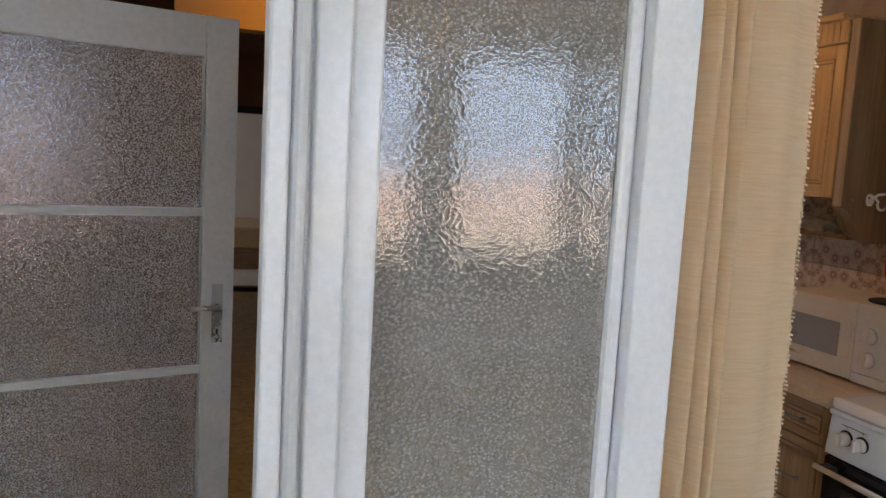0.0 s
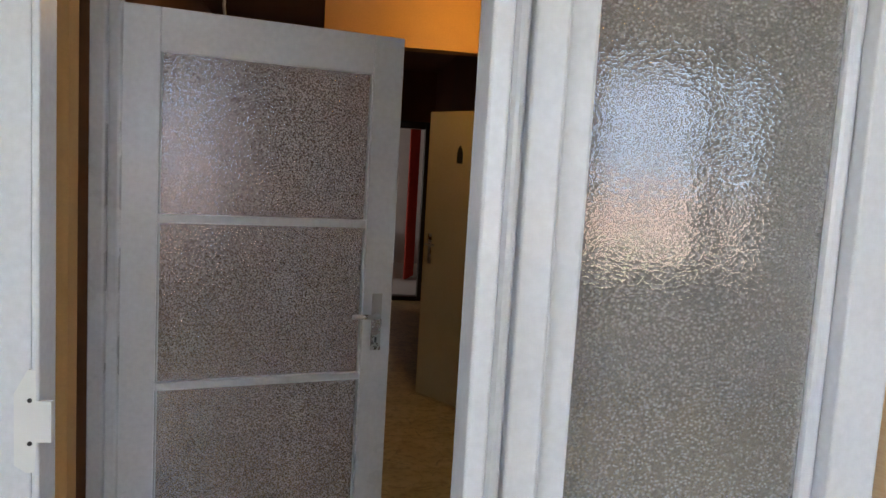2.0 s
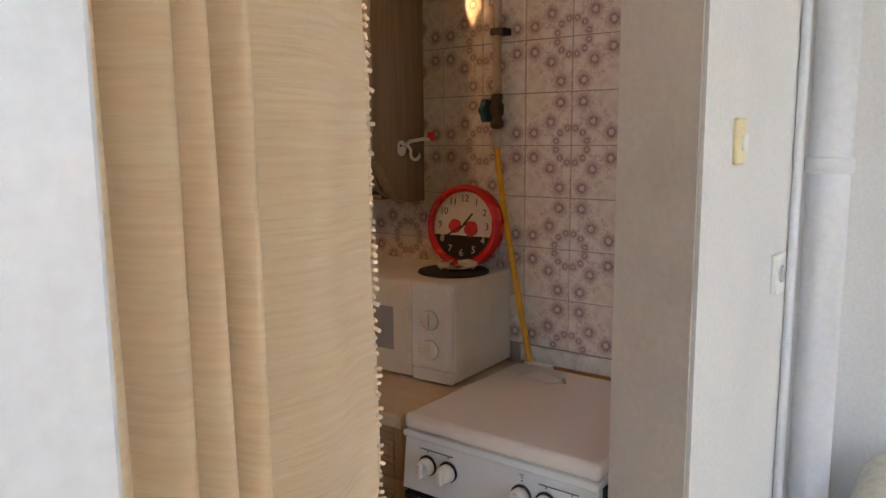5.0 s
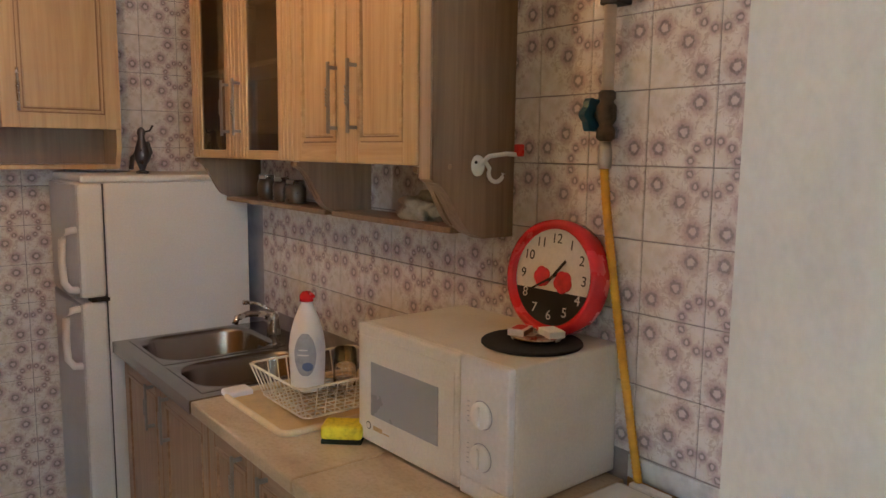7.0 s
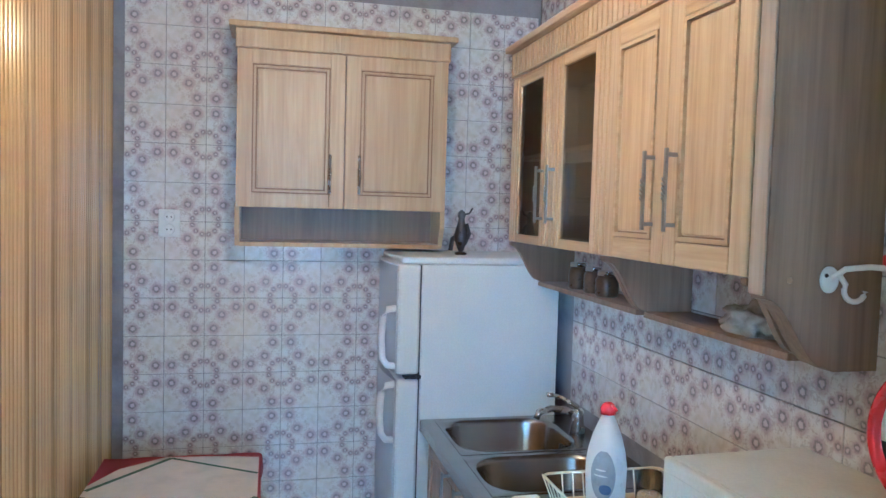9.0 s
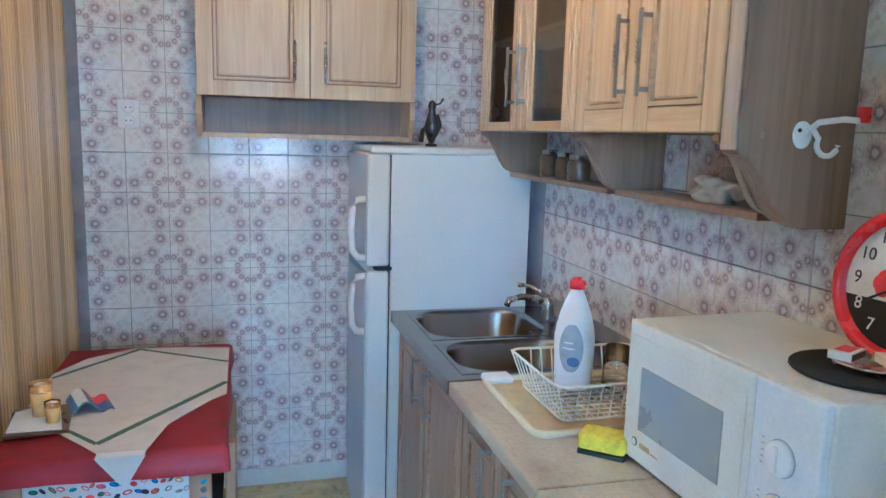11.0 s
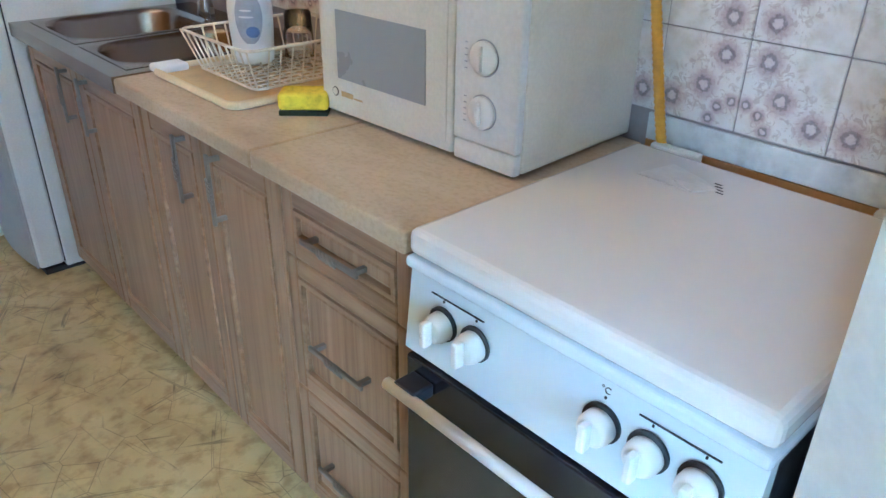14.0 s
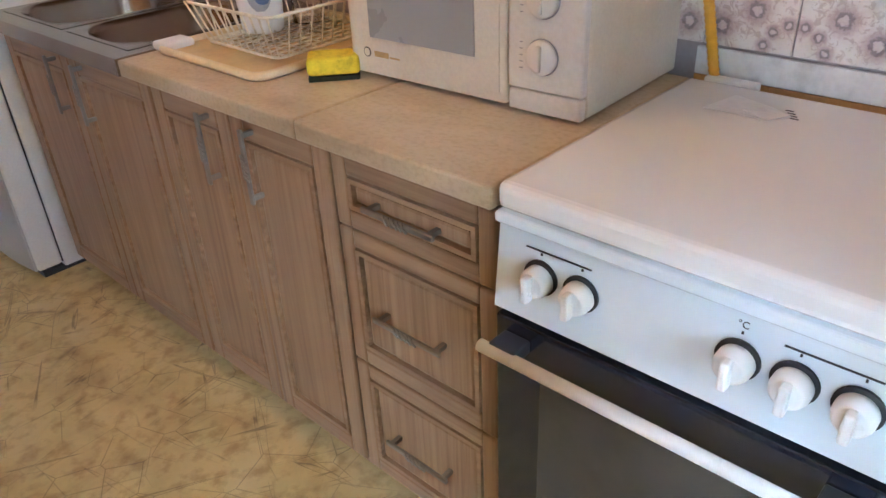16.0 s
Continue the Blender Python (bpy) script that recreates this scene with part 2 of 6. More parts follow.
M["slat_wood"] = wood("slat_wood", (0.38, 0.20, 0.06), (0.58, 0.36, 0.14), (0.72, 0.49, 0.24), 2, 0.24, coat=0.4, tone=0.40)
M["dark_slat"] = wood("dark_slat", (0.10, 0.04, 0.015), (0.18, 0.075, 0.03), (0.25, 0.11, 0.05), 2, 0.5)
M["slat_gap"] = plain("slat_gap", (0.10, 0.055, 0.025), 0.9, vary=0.2)
M["black_frame"] = plain("black_frame", (0.02, 0.012, 0.010), 0.4, vary=0.2, scale=8)
M["wc_door"] = plain("wc_door", (0.56, 0.46, 0.27), 0.45, vary=0.04, scale=3)

M["bumpy_glass"] = figured_glass("bumpy_glass", (0.37, 0.355, 0.315), 0.0, 185, 0.026, 0.006, 0.40, 0.7, 0.48)
M["bumpy_back"] = figured_glass("bumpy_back", (0.80, 0.79, 0.75), 0.02, 125, 0.50, 0.10, 0.05)
M["hammered_glass"] = figured_glass("hammered_glass", (0.60, 0.53, 0.49), 0.02, 160, 0.07, 0.02, 0.40, 1.0, 0.50)
M["hammered_back"] = figured_glass("hammered_back", (0.62, 0.55, 0.49), 0.02, 190, 0.60, 0.10, 0.06)
for k in ("bumpy_glass", "hammered_glass"):
    M[k].node_tree.nodes["Principled BSDF"].inputs["IOR"].default_value = 1.62
M["pane_glass"] = clear_glass("pane_glass")
M["dark_glass"] = clear_glass("dark_glass", (0.55, 0.5, 0.45), 0.02)


def lino():
    m, nt, bs = nodes_of("lino")
    v = coords(nt)
    w = nt.nodes.new("ShaderNodeVectorMath")
    w.operation = "ADD"
    n3 = nt.nodes.new("ShaderNodeTexNoise")
    n3.inputs["Scale"].default_value = 3.0
    nt.links.new(v, n3.inputs["Vector"])
    sc = nt.nodes.new("ShaderNodeVectorMath")
    sc.operation = "SCALE"
    sc.inputs["Scale"].default_value = 0.022
    nt.links.new(n3.outputs["Color"], sc.inputs[0])
    nt.links.new(v, w.inputs[0])
    nt.links.new(sc.outputs[0], w.inputs[1])

    def cracks(scale, width):
        vo = nt.nodes.new("ShaderNodeTexVoronoi")
        vo.feature = "DISTANCE_TO_EDGE"
        vo.inputs["Scale"].default_value = scale
        nt.links.new(w.outputs[0], vo.inputs["Vector"])
        return ramp(nt, vo.outputs["Distance"], [(0.0, (1, 1, 1)), (width, (0, 0, 0))])

    def veins(turn, long, across, cut):
        mp = nt.nodes.new("ShaderNodeMapping")
        mp.vector_type = "TEXTURE"
        mp.inputs["Rotation"].default_value = (0, 0, radians(turn))
        mp.inputs["Scale"].default_value = (1 / long, 1 / across, 1)
        nt.links.new(w.outputs[0], mp.inputs["Vector"])
        return ramp(nt, noise_tex(nt, mp.outputs[0], 1.0, 2, 0.0), [(cut, (0, 0, 0)), (cut + 0.012, (0.9, 0.9, 0.9)), (cut + 0.03, (0.15, 0.15, 0.15)), (cut + 0.05, (0, 0, 0))])
    base = ramp(nt, noise_tex(nt, v, 5, 6, 0.5), [(0.25, (0.38, 0.26, 0.10)), (0.5, (0.55, 0.40, 0.165)), (0.75, (0.64, 0.485, 0.23))])
    dirt = ramp(nt, noise_tex(nt, v, 22, 5), [(0.33, (0.50, 0.40, 0.28)), (0.52, (1, 1, 1))])
    col = mix(nt, 0.6, base, dirt, "MULTIPLY")
    patch = noise_tex(nt, v, 2.1, 3)
    some = ramp(nt, patch, [(0.45, (0, 0, 0)), (0.62, (0.8, 0.8, 0.8))])
    other = ramp(nt, noise_tex(nt, v, 7.0, 2), [(0.44, (0, 0, 0)), (0.54, (1, 1, 1))])
    third = ramp(nt, noise_tex(nt, v, 4.3, 2), [(0.48, (0, 0, 0)), (0.56, (1, 1, 1))])
    lines = mix(nt, 1.0, cracks(5.2, 0.009), some, "MULTIPLY")
    lines = mix(nt, 1.0, lines, mix(nt, 1.0, cracks(8.7, 0.011), third, "MULTIPLY"), "LIGHTEN")
    for turn, long, across, cut in ((12, 1.5, 22, 0.64), (63, 1.3, 25, 0.65), (104, 1.6, 21, 0.65), (151, 1.4, 26, 0.64)):
        lines = mix(nt, 1.0, lines, mix(nt, 1.0, veins(turn, long, across, cut), other, "MULTIPLY"), "LIGHTEN")
    col = mix(nt, mix(nt, 1.0, lines, (0.76, 0.76, 0.76), "MULTIPLY"), col, (0.10, 0.065, 0.03))
    nt.links.new(col, bs.inputs["Base Color"])
    bs.inputs["Roughness"].default_value = 0.34
    bump(nt, bs, noise_tex(nt, v, 6, 4), 0.35, 0.01)
    return m


def worktop():
    m, nt, bs = nodes_of("worktop")
    v = coords(nt, (1, 0.35, 1))
    base = ramp(nt, noise_tex(nt, v, 6, 6, 1.0), [(0.25, (0.38, 0.27, 0.155)), (0.5, (0.52, 0.405, 0.26)), (0.75, (0.60, 0.49, 0.35))])
    spots = ramp(nt, noise_tex(nt, coords(nt, (1, 0.7, 1)), 130, 5), [(0.32, (0.5, 0.40, 0.28)), (0.55, (1, 1, 1))])
    nt.links.new(mix(nt, 0.28, base, spots, "MULTIPLY"), bs.inputs["Base Color"])
    bs.inputs["Roughness"].default_value = 0.36
    bump(nt, bs, noise_tex(nt, v, 90, 3), 0.1, 0.001)
    return m


def floral_tile():
    """Glazed tile: three large blossoms round one corner, three small ones round the opposite corner."""
    m, nt, bs = nodes_of("floral_tile")
    v = coords(nt)
    wob = noise_tex(nt, v, 160, 4)
    best = None
    for cx, cy, sx, r, grow in ((-0.5, -0.5, 1, 0.79, 1.0), (0.5, 0.5, -1, 0.33, 1.75)):
        for a in (14, 45, 76):
            p = (0.148 * (cx + sx * r * math.cos(radians(a))), 0.148 * (cy + sx * r * math.sin(radians(a))), 0.004)
            d = nt.nodes.new("ShaderNodeVectorMath")
            d.operation = "DISTANCE"
            d.inputs[1].default_value = p
            nt.links.new(v, d.inputs[0])
            dist = mathn(nt, "MULTIPLY", d.outputs["Value"], grow / 0.148)
            best = dist if best is None else mathn(nt, "MINIMUM", best, dist)
    best = mathn(nt, "ADD", best, mathn(nt, "MULTIPLY", mathn(nt, "SUBTRACT", wob, 0.5), 0.10))
    base = ramp(nt, noise_tex(nt, v, 26, 5), [(0.3, (0.64, 0.59, 0.52)), (0.5, (0.77, 0.74, 0.71)), (0.8, (0.80, 0.79, 0.78))])
    flower = ramp(nt, best, [(0.0, (0.66, 0.58, 0.58)), (0.045, (0.62, 0.53, 0.54)), (0.062, (0.20, 0.17, 0.19)), (0.085, (0.24, 0.19, 0.21)), (0.102, (0.48, 0.37, 0.38)), (0.15, (0.56, 0.45, 0.45)), (0.19, (0.68, 0.61, 0.59)), (0.25, (0.76, 0.73, 0.70))])
    halo = ramp(nt, best, [(0.12, (0.82, 0.82, 0.82)), (0.26, (0, 0, 0))])
    sprig = ramp(nt, noise_tex(nt, v, 75, 4, 1.5), [(0.52, (0, 0, 0)), (0.60, (0.75, 0.75, 0.75))])
    near = ramp(nt, best, [(0.2, (1, 1, 1)), (0.42, (0, 0, 0))])
    col = mix(nt, mix(nt, 1.0, sprig, near, "MULTIPLY"), base, (0.42, 0.33, 0.30))
    col = mix(nt, halo, col, flower)
    info = nt.nodes.new("ShaderNodeObjectInfo")
    col = mix(nt, mathn(nt, "MULTIPLY", info.outputs["Random"], 0.22), col, mix(nt, 1.0, col, (0.84, 0.78, 0.72), "MULTIPLY"))
    nt.links.new(col, bs.inputs["Base Color"])
    bs.inputs["Roughness"].default_value = 0.07
    bump(nt, bs, mathn(nt, "ADD", noise_tex(nt, v, 26, 2), mathn(nt, "MULTIPLY", noise_tex(nt, v, 120, 2), 0.45)), 0.2, 0.003)
    return m


def woven(name, a, b, scale=260.0, rib=2):
    """Curtain or cushion cloth with ribs across."""
    m, nt, bs = nodes_of(name)
    st = [11.0] * 3
    st[rib] = scale
    r = noise_tex(nt, coords(nt, tuple(st)), 1.0, 4, 0.4)
    nt.links.new(ramp(nt, r, [(0.3, a), (0.65, b)]), bs.inputs["Base Color"])
    bs.inputs["Roughness"].default_value = 0.95
    bs.inputs["Sheen Weight"].default_value = 0.2
    bump(nt, bs, r, 0.6, 0.003)
    thin = nt.nodes.new("ShaderNodeBsdfTranslucent")
    thin.inputs["Color"].default_value = (*b, 1)
    both = nt.nodes.new("ShaderNodeMixShader")
    both.inputs[0].default_value = 0.28
    nt.links.new(bs.outputs[0], both.inputs[1])
    nt.links.new(thin.outputs[0], both.inputs[2])
    nt.links.new(both.outputs[0], nt.nodes["Material Output"].inputs["Surface"])
    return m


def houndstooth():
    m, nt, bs = nodes_of("houndstooth")
    v = coords(nt)
    sep = nt.nodes.new("ShaderNodeSeparateXYZ")
    nt.links.new(v, sep.inputs[0])
    jit = mathn(nt, "MULTIPLY", noise_tex(nt, v, 60, 2), 0.010)
    x = mathn(nt, "ADD", sep.outputs[0], jit)
    y = mathn(nt, "ADD", sep.outputs[1], jit)
    fx, fy = mathn(nt, "MULTIPLY", x, 17.0), mathn(nt, "MULTIPLY", y, 19.0)
    p = mathn(nt, "GREATER_THAN", mathn(nt, "FRACT", fx), 0.5)
    q = mathn(nt, "GREATER_THAN", mathn(nt, "FRACT", fy), 0.5)
    diag = mathn(nt, "GREATER_THAN", mathn(nt, "FRACT", mathn(nt, "MULTIPLY", mathn(nt, "ADD", fx, fy), 2.0)), 0.5)
    both = mathn(nt, "MULTIPLY", p, q)
    odd = mathn(nt, "ABSOLUTE", mathn(nt, "SUBTRACT", p, q))
    blk = mathn(nt, "ADD", both, mathn(nt, "MULTIPLY", odd, diag))
    tan = mathn(nt, "MULTIPLY", q, mathn(nt, "SUBTRACT", 1.0, p))
    col = mix(nt, tan, (0.62, 0.37, 0.06), (0.33, 0.20, 0.08))
    col = mix(nt, blk, col, (0.022, 0.014, 0.010))
    nt.links.new(col, bs.inputs["Base Color"])
    bs.inputs["Roughness"].default_value = 0.95
    bump(nt, bs, noise_tex(nt, v, 240, 3), 0.8, 0.003)
    return m


def distance_view():
    """Bright sky over far pinkish roofs and some green, for the backdrop outside the window."""
    m, nt, bs = nodes_of("distance_view")
    v = coords(nt)
    sep = nt.nodes.new("ShaderNodeSeparateXYZ")
    nt.links.new(v, sep.inputs[0])
    h = mathn(nt, "ADD", sep.outputs[2], mathn(nt, "MULTIPLY", mathn(nt, "SUBTRACT", noise_tex(nt, v, 1.1, 4), 0.5), 0.5))
    h = mathn(nt, "DIVIDE", mathn(nt, "ADD", h, 2.0), 8.0)
    roofs = ramp(nt, noise_tex(nt, coords(nt, (1, 1, 2.5)), 1.6, 4), [(0.35, (0.62, 0.46, 0.38)), (0.55, (0.86, 0.64, 0.54)), (0.7, (0.92, 0.80, 0.72))])
    sky = ramp(nt, h, [(0.44, (0.58, 0.77, 1.0)), (0.9, (0.44, 0.68, 1.0))])
    low = mix(nt, ramp(nt, h, [(0.325, (0, 0, 0)), (0.36, (1, 1, 1))]), (0.30, 0.36, 0.22), roofs)
    col = mix(nt, ramp(nt, h, [(0.425, (0, 0, 0)), (0.445, (1, 1, 1))]), low, sky)
    bs.inputs["Base Color"].default_value = (0, 0, 0, 1)
    nt.links.new(col, bs.inputs["Emission Color"])
    bs.inputs["Emission Strength"].default_value = 70.0
    return m


M["view"] = distance_view()
M["lino"] = lino()
M["worktop"] = worktop()
M["tile"] = floral_tile()
M["curtain"] = woven("curtain_cloth", (0.82, 0.66, 0.44), (0.91, 0.80, 0.62), 210, 2)
M["houndstooth"] = houndstooth()


# ---- building blocks ----
def box(bm, x0, x1, y0, y1, z0, z1, bevel=0.0, seg=2):
    r = bmesh.ops.create_cube(bm, size=1.0)
    vs = r["verts"]
    bmesh.ops.scale(bm, vec=(x1 - x0, y1 - y0, z1 - z0), verts=vs)
    bmesh.ops.translate(bm, vec=((x0 + x1) / 2, (y0 + y1) / 2, (z0 + z1) / 2), verts=vs)
    if bevel:
        es = list({e for v in vs for e in v.link_edges})
        bmesh.ops.bevel(bm, geom=es, offset=bevel, segments=seg, affect="EDGES", profile=0.5)
    return bm


def B(*a, **k):
    return box(bmesh.new(), *a, **k)


def tube(bm, pts, r, n=10, close=True):
    """A round bar through points."""
    pts = [Vector(p) for p in pts]
    rings = []
    for i, p in enumerate(pts):
        d = (pts[min(i + 1, len(pts) - 1)] - pts[max(i - 1, 0)]).normalized()
        u = d.cross(Vector((0, 0, 1)) if abs(d.z) < 0.9 else Vector((1, 0, 0))).normalized()
        w = d.cross(u)
        rings.append([bm.verts.new(p + r * (math.cos(a) * u + math.sin(a) * w)) for a in [2 * math.pi * k / n for k in range(n)]])
    for a, b in zip(rings, rings[1:]):
        for k in range(n):
            f = bm.faces.new((a[k], a[(k + 1) % n], b[(k + 1) % n], b[k]))
            f.smooth = True
    if close:
        bm.faces.new(rings[0][::-1])
        bm.faces.new(rings[-1])
    return bm


def lathe(bm, prof, at=(0, 0, 0), n=32, axis="z", sx=1.0, sy=1.0):
    """A turned shape: (radius, height) pairs from bottom to top."""
    rings = []
    for r, h in prof:
        ring = []
        for k in range(n):
            a = 2 * math.pi * k / n
            p = (sx * r * math.cos(a), sy * r * math.sin(a), h)
            if axis == "x":
                p = (-p[2], p[0], p[1])
            elif axis == "y":
                p = (p[0], -p[2], p[1])
            ring.append(bm.verts.new(Vector(p) + Vector(at)))
        rings.append(ring)
    for a, b in zip(rings, rings[1:]):
        for k in range(n):
            f = bm.faces.new((a[k], a[(k + 1) % n], b[(k + 1) % n], b[k]))
            f.smooth = True
    bm.faces.new(rings[0][::-1])
    bm.faces.new(rings[-1])
    return bm


def slab(bm, outline, h0, h1, axis="z"):
    """A flat piece with an outline of its own; axis is the way it is thick."""
    def put(a, b, h):
        return {"z": (a, b, h), "y": (a, h, b), "x": (h, a, b)}[axis]
    lo = [bm.verts.new(put(a, b, h0)) for a, b in outline]
    hi = [bm.verts.new(put(a, b, h1)) for a, b in outline]
    n = len(outline)
    bm.faces.new(lo[::-1])
    bm.faces.new(hi)
    for k in range(n):
        bm.faces.new((lo[k], lo[(k + 1) % n], hi[(k + 1) % n], hi[k]))
    bmesh.ops.recalc_face_normals(bm, faces=bm.faces[:])
    return bm


def mesh_of(name, bm, material):
    me = bpy.data.meshes.new(name)
    bmesh.ops.recalc_face_normals(bm, faces=bm.faces[:])
    bm.to_mesh(me)
    bm.free()
    if material is not None:
        me.materials.append(M[material])
    return me


def part(name, bm, material, parent, label=""):
    ob = new(name, mesh_of(name, bm, material))
    ob.parent = parent
    return tagged(ob, label)


def thing(name, label, category, at=(0, 0, 0), rz=0, group="", kind="", rx=0, ry=0):
    ob = new(name)
    ob.empty_display_size = 0.05
    ob.matrix_world = pose(*at, rx, ry, rz)
    return tagged(ob, label, category, group, kind)


def solid(name, bm, material, label, category, at=(0, 0, 0), rz=0, group="", kind="", rx=0, ry=0):
    """A thing that is one mesh."""
    ob = new(name, mesh_of(name, bm, material))
    ob.matrix_world = pose(*at, rx, ry, rz)
    return tagged(ob, label, category, group, kind)


def structure(name, bm, material, label, category):
    return solid(name, bm, material, label, category, kind="structure")

# ---- the shell ----
def two_faced(ob, material):
    """Patterned glass: smoother in front, deeply figured behind."""
    ob.data.materials.append(M[material])
    for p in ob.data.polygons:
        if p.normal.y > 0.5:
            p.material_index = 1
    return ob


H = 2.62
structure("floor", B(-3.2, 3.2, -2.7, 12.2, -0.06, 0.0), "lino", "worn yellow-brown linoleum floor with dark cracks", "floor")
bm = bmesh.new()
box(bm, -3.2, 3.2, -2.7, 1.45, H, H + 0.1)
box(bm, 0.72, 3.2, 1.452, 4.45, H, H + 0.1)
structure("ceiling", bm, "ceiling", "plain off-white painted ceiling", "ceiling")
bm = bmesh.new()
box(bm, -3.2, 0.718, 1.452, 4.45, H, H + 0.1)
box(bm, -3.2, 3.2, 4.4502, 12.2, H, H + 0.1)
structure("ceiling_hall", bm, "wall_brown", "dark brown hall ceiling", "ceiling")

# living room: the window wall behind, two side walls
WX0, WX1, WZ0, WZ1 = -0.85, 2.93, 0.84, 2.40
bm = bmesh.new()
box(bm, -3.2, WX0, -2.7, -2.4, 0, H)
box(bm, WX1, 3.2, -2.7, -2.4, 0, H)
box(bm, WX0, WX1, -2.7, -2.4, 0, WZ0)
box(bm, WX0, WX1, -2.7, -2.4, WZ1, H)
structure("wall_south", bm, "wall_white", "white plastered living room wall with a wide window", "wall")
structure("wall_living_east", B(2.99, 3.2, -2.398, 1.308, 0, H), "wall_white", "white plastered living room side wall", "wall")
VY0, VY1 = -1.15, 0.40
bm = bmesh.new()
box(bm, -3.2, -3.0, -2.398, VY0, 0, H)
box(bm, -3.2, -3.0, VY1, 1.6, 0, H)
box(bm, -3.2, -3.0, VY0, VY1, 0, WZ0)
box(bm, -3.2, -3.0, VY0, VY1, WZ1, H)
structure("wall_living_west", bm, "wall_white", "white plastered living room side wall with a window", "wall")

BAYS = ((WX0 + 0.07, 0.16), (0.34, 1.28), (1.58, 2.46), (2.64, WX1 - 0.07))
win = thing("window_1", "wide four-part window with grey-white frame bars", "window", (0, -2.5, 0), kind="structure")
for x0, x1 in ((WX0, WX0 + 0.07), (0.16, 0.34), (1.28, 1.58), (2.46, 2.64), (WX1 - 0.07, WX1)):
    part("window_post", B(x0, x1, -0.05, 0.05, WZ0, WZ1, bevel=0.006), "frame_grey", win)
for z0, z1 in ((WZ0, WZ0 + 0.07), (WZ1 - 0.07, WZ1)):
    for x0, x1 in BAYS:
        part("window_rail", B(x0, x1, -0.045, 0.045, z0, z1, bevel=0.006), "frame_grey", win)
for x0, x1 in BAYS:
    pn = part("pane", B(x0, x1, -0.004, 0.004, WZ0 + 0.07, WZ1 - 0.07), "pane_glass", win)
    pn.visible_shadow = False
part("window_sill", B(WX0 - 0.03, WX1 + 0.03, 0.102, 0.26, WZ0 - 0.035, WZ0, bevel=0.008), "frame_grey", win)

win = thing("window_2", "single window with grey-white frame", "window", (-3.1, 0, 0), kind="structure")
for y0, y1 in ((VY0, VY0 + 0.06), (VY1 - 0.06, VY1)):
    part("window_post", B(-0.04, 0.04, y0, y1, WZ0, WZ1, bevel=0.006), "frame_grey", win)
for z0, z1 in ((WZ0, WZ0 + 0.06), (WZ1 - 0.06, WZ1)):
    part("window_rail", B(-0.036, 0.036, VY0 + 0.06, VY1 - 0.06, z0, z1, bevel=0.006), "frame_grey", win)
pn = part("pane", B(-0.004, 0.004, VY0 + 0.06, VY1 - 0.06, WZ0 + 0.06, WZ1 - 0.06), "pane_glass", win)
pn.visible_shadow = False

# the wall beside the curtained opening
JX, JY0, JY1 = 1.78, 1.31, 1.50
structure("wall_switch", slab(bmesh.new(), [(JX, JY0), (3.2, JY0), (3.2, JY1), (1.88, JY1)], 0, H), "wall_white", "white wall beside the kitchen opening", "wall")
structure("jamb_lining", slab(bmesh.new(), [(JX + 0.001, JY0 + 0.008), (1.879, JY1 + 0.0), (1.876, JY1 + 0.001), (JX - 0.003, JY0 + 0.008)], 0, 2.35), "jamb_paint", "grey-beige painted splayed opening jamb", "trim")
structure("wall_lintel", B(-0.02, JX - 0.002, JY0 + 0.01, JY1, 2.35, H), "wall_white", "white lintel above the opening", "wall")

# kitchen walls
EX, BY = 2.473, 4.322
east = structure("wall_east", B(EX + 0.004, EX + 0.16, JY1 + 0.002, BY + 0.16, 0, H), "grout", "kitchen wall with floral glazed tiles", "wall")
north = structure("wall_north", B(0.72, EX + 0.002, BY + 0.004, BY + 0.16, 0, H), "grout", "kitchen back wall with floral glazed tiles", "wall")
structure("wall_skim", B(EX - 0.004, EX + 0.003, JY1 + 0.004, 2.06, 0.845, 0.894, bevel=0.002), "skim", "bare whitish plaster strip below the tiles", "trim")
structure("wall_lower", B(EX - 0.002, EX + 0.003, JY1 + 0.004, 2.06, 0.0, 0.843), "wall_ochre", "bare brownish wall behind the cooker", "wall")
structure("baseboard", B(0.83, EX - 0.01, BY - 0.014, BY, 0, 0.075, bevel=0.004), "jamb_paint", "beige baseboard under the tiles", "baseboard")
slats = structure("wall_slats", B(0.72, 0.772, 1.452, BY, 0, H), "slat_gap", "wall clad in narrow varnished wooden slats", "wall")

# hall
structure("wall_hall_east", B(0.90, 1.02, BY + 0.162, 8.698, 0, H), "wall_brown", "brown painted hall wall", "wall")
bm = bmesh.new()
box(bm, -3.2, -0.45, 8.7, 8.85, 0, H)
box(bm, 0.88, 3.2, 8.7, 8.85, 0, H)
box(bm, -0.45, 0.88, 8.7, 8.85, 2.06, H)
structure("wall_hall_end", bm, "wall_brown", "brown painted end wall of the hall", "wall")
structure("bulkhead", B(-0.30, 0.898, 4.66, 4.80, 2.24, H - 0.002), "wall_ochre", "ochre painted beam across the hall", "beam")
structure("wall_hall_far_west", B(-1.30, -1.18, 2.75, 8.698, 0, H), "dark_slat", "hall wall in dark brown boards", "wall")
structure("wall_hall_side", B(-3.2, -0.90, 2.60, 2.748, 0, H), "wall_brown", "brown hall wall beside the glazed door", "wall")
structure("wall_closet_west", B(-2.2, -2.05, 1.75, 2.598, 0, H), "wall_ochre", "ochre wall inside the side room", "wall")

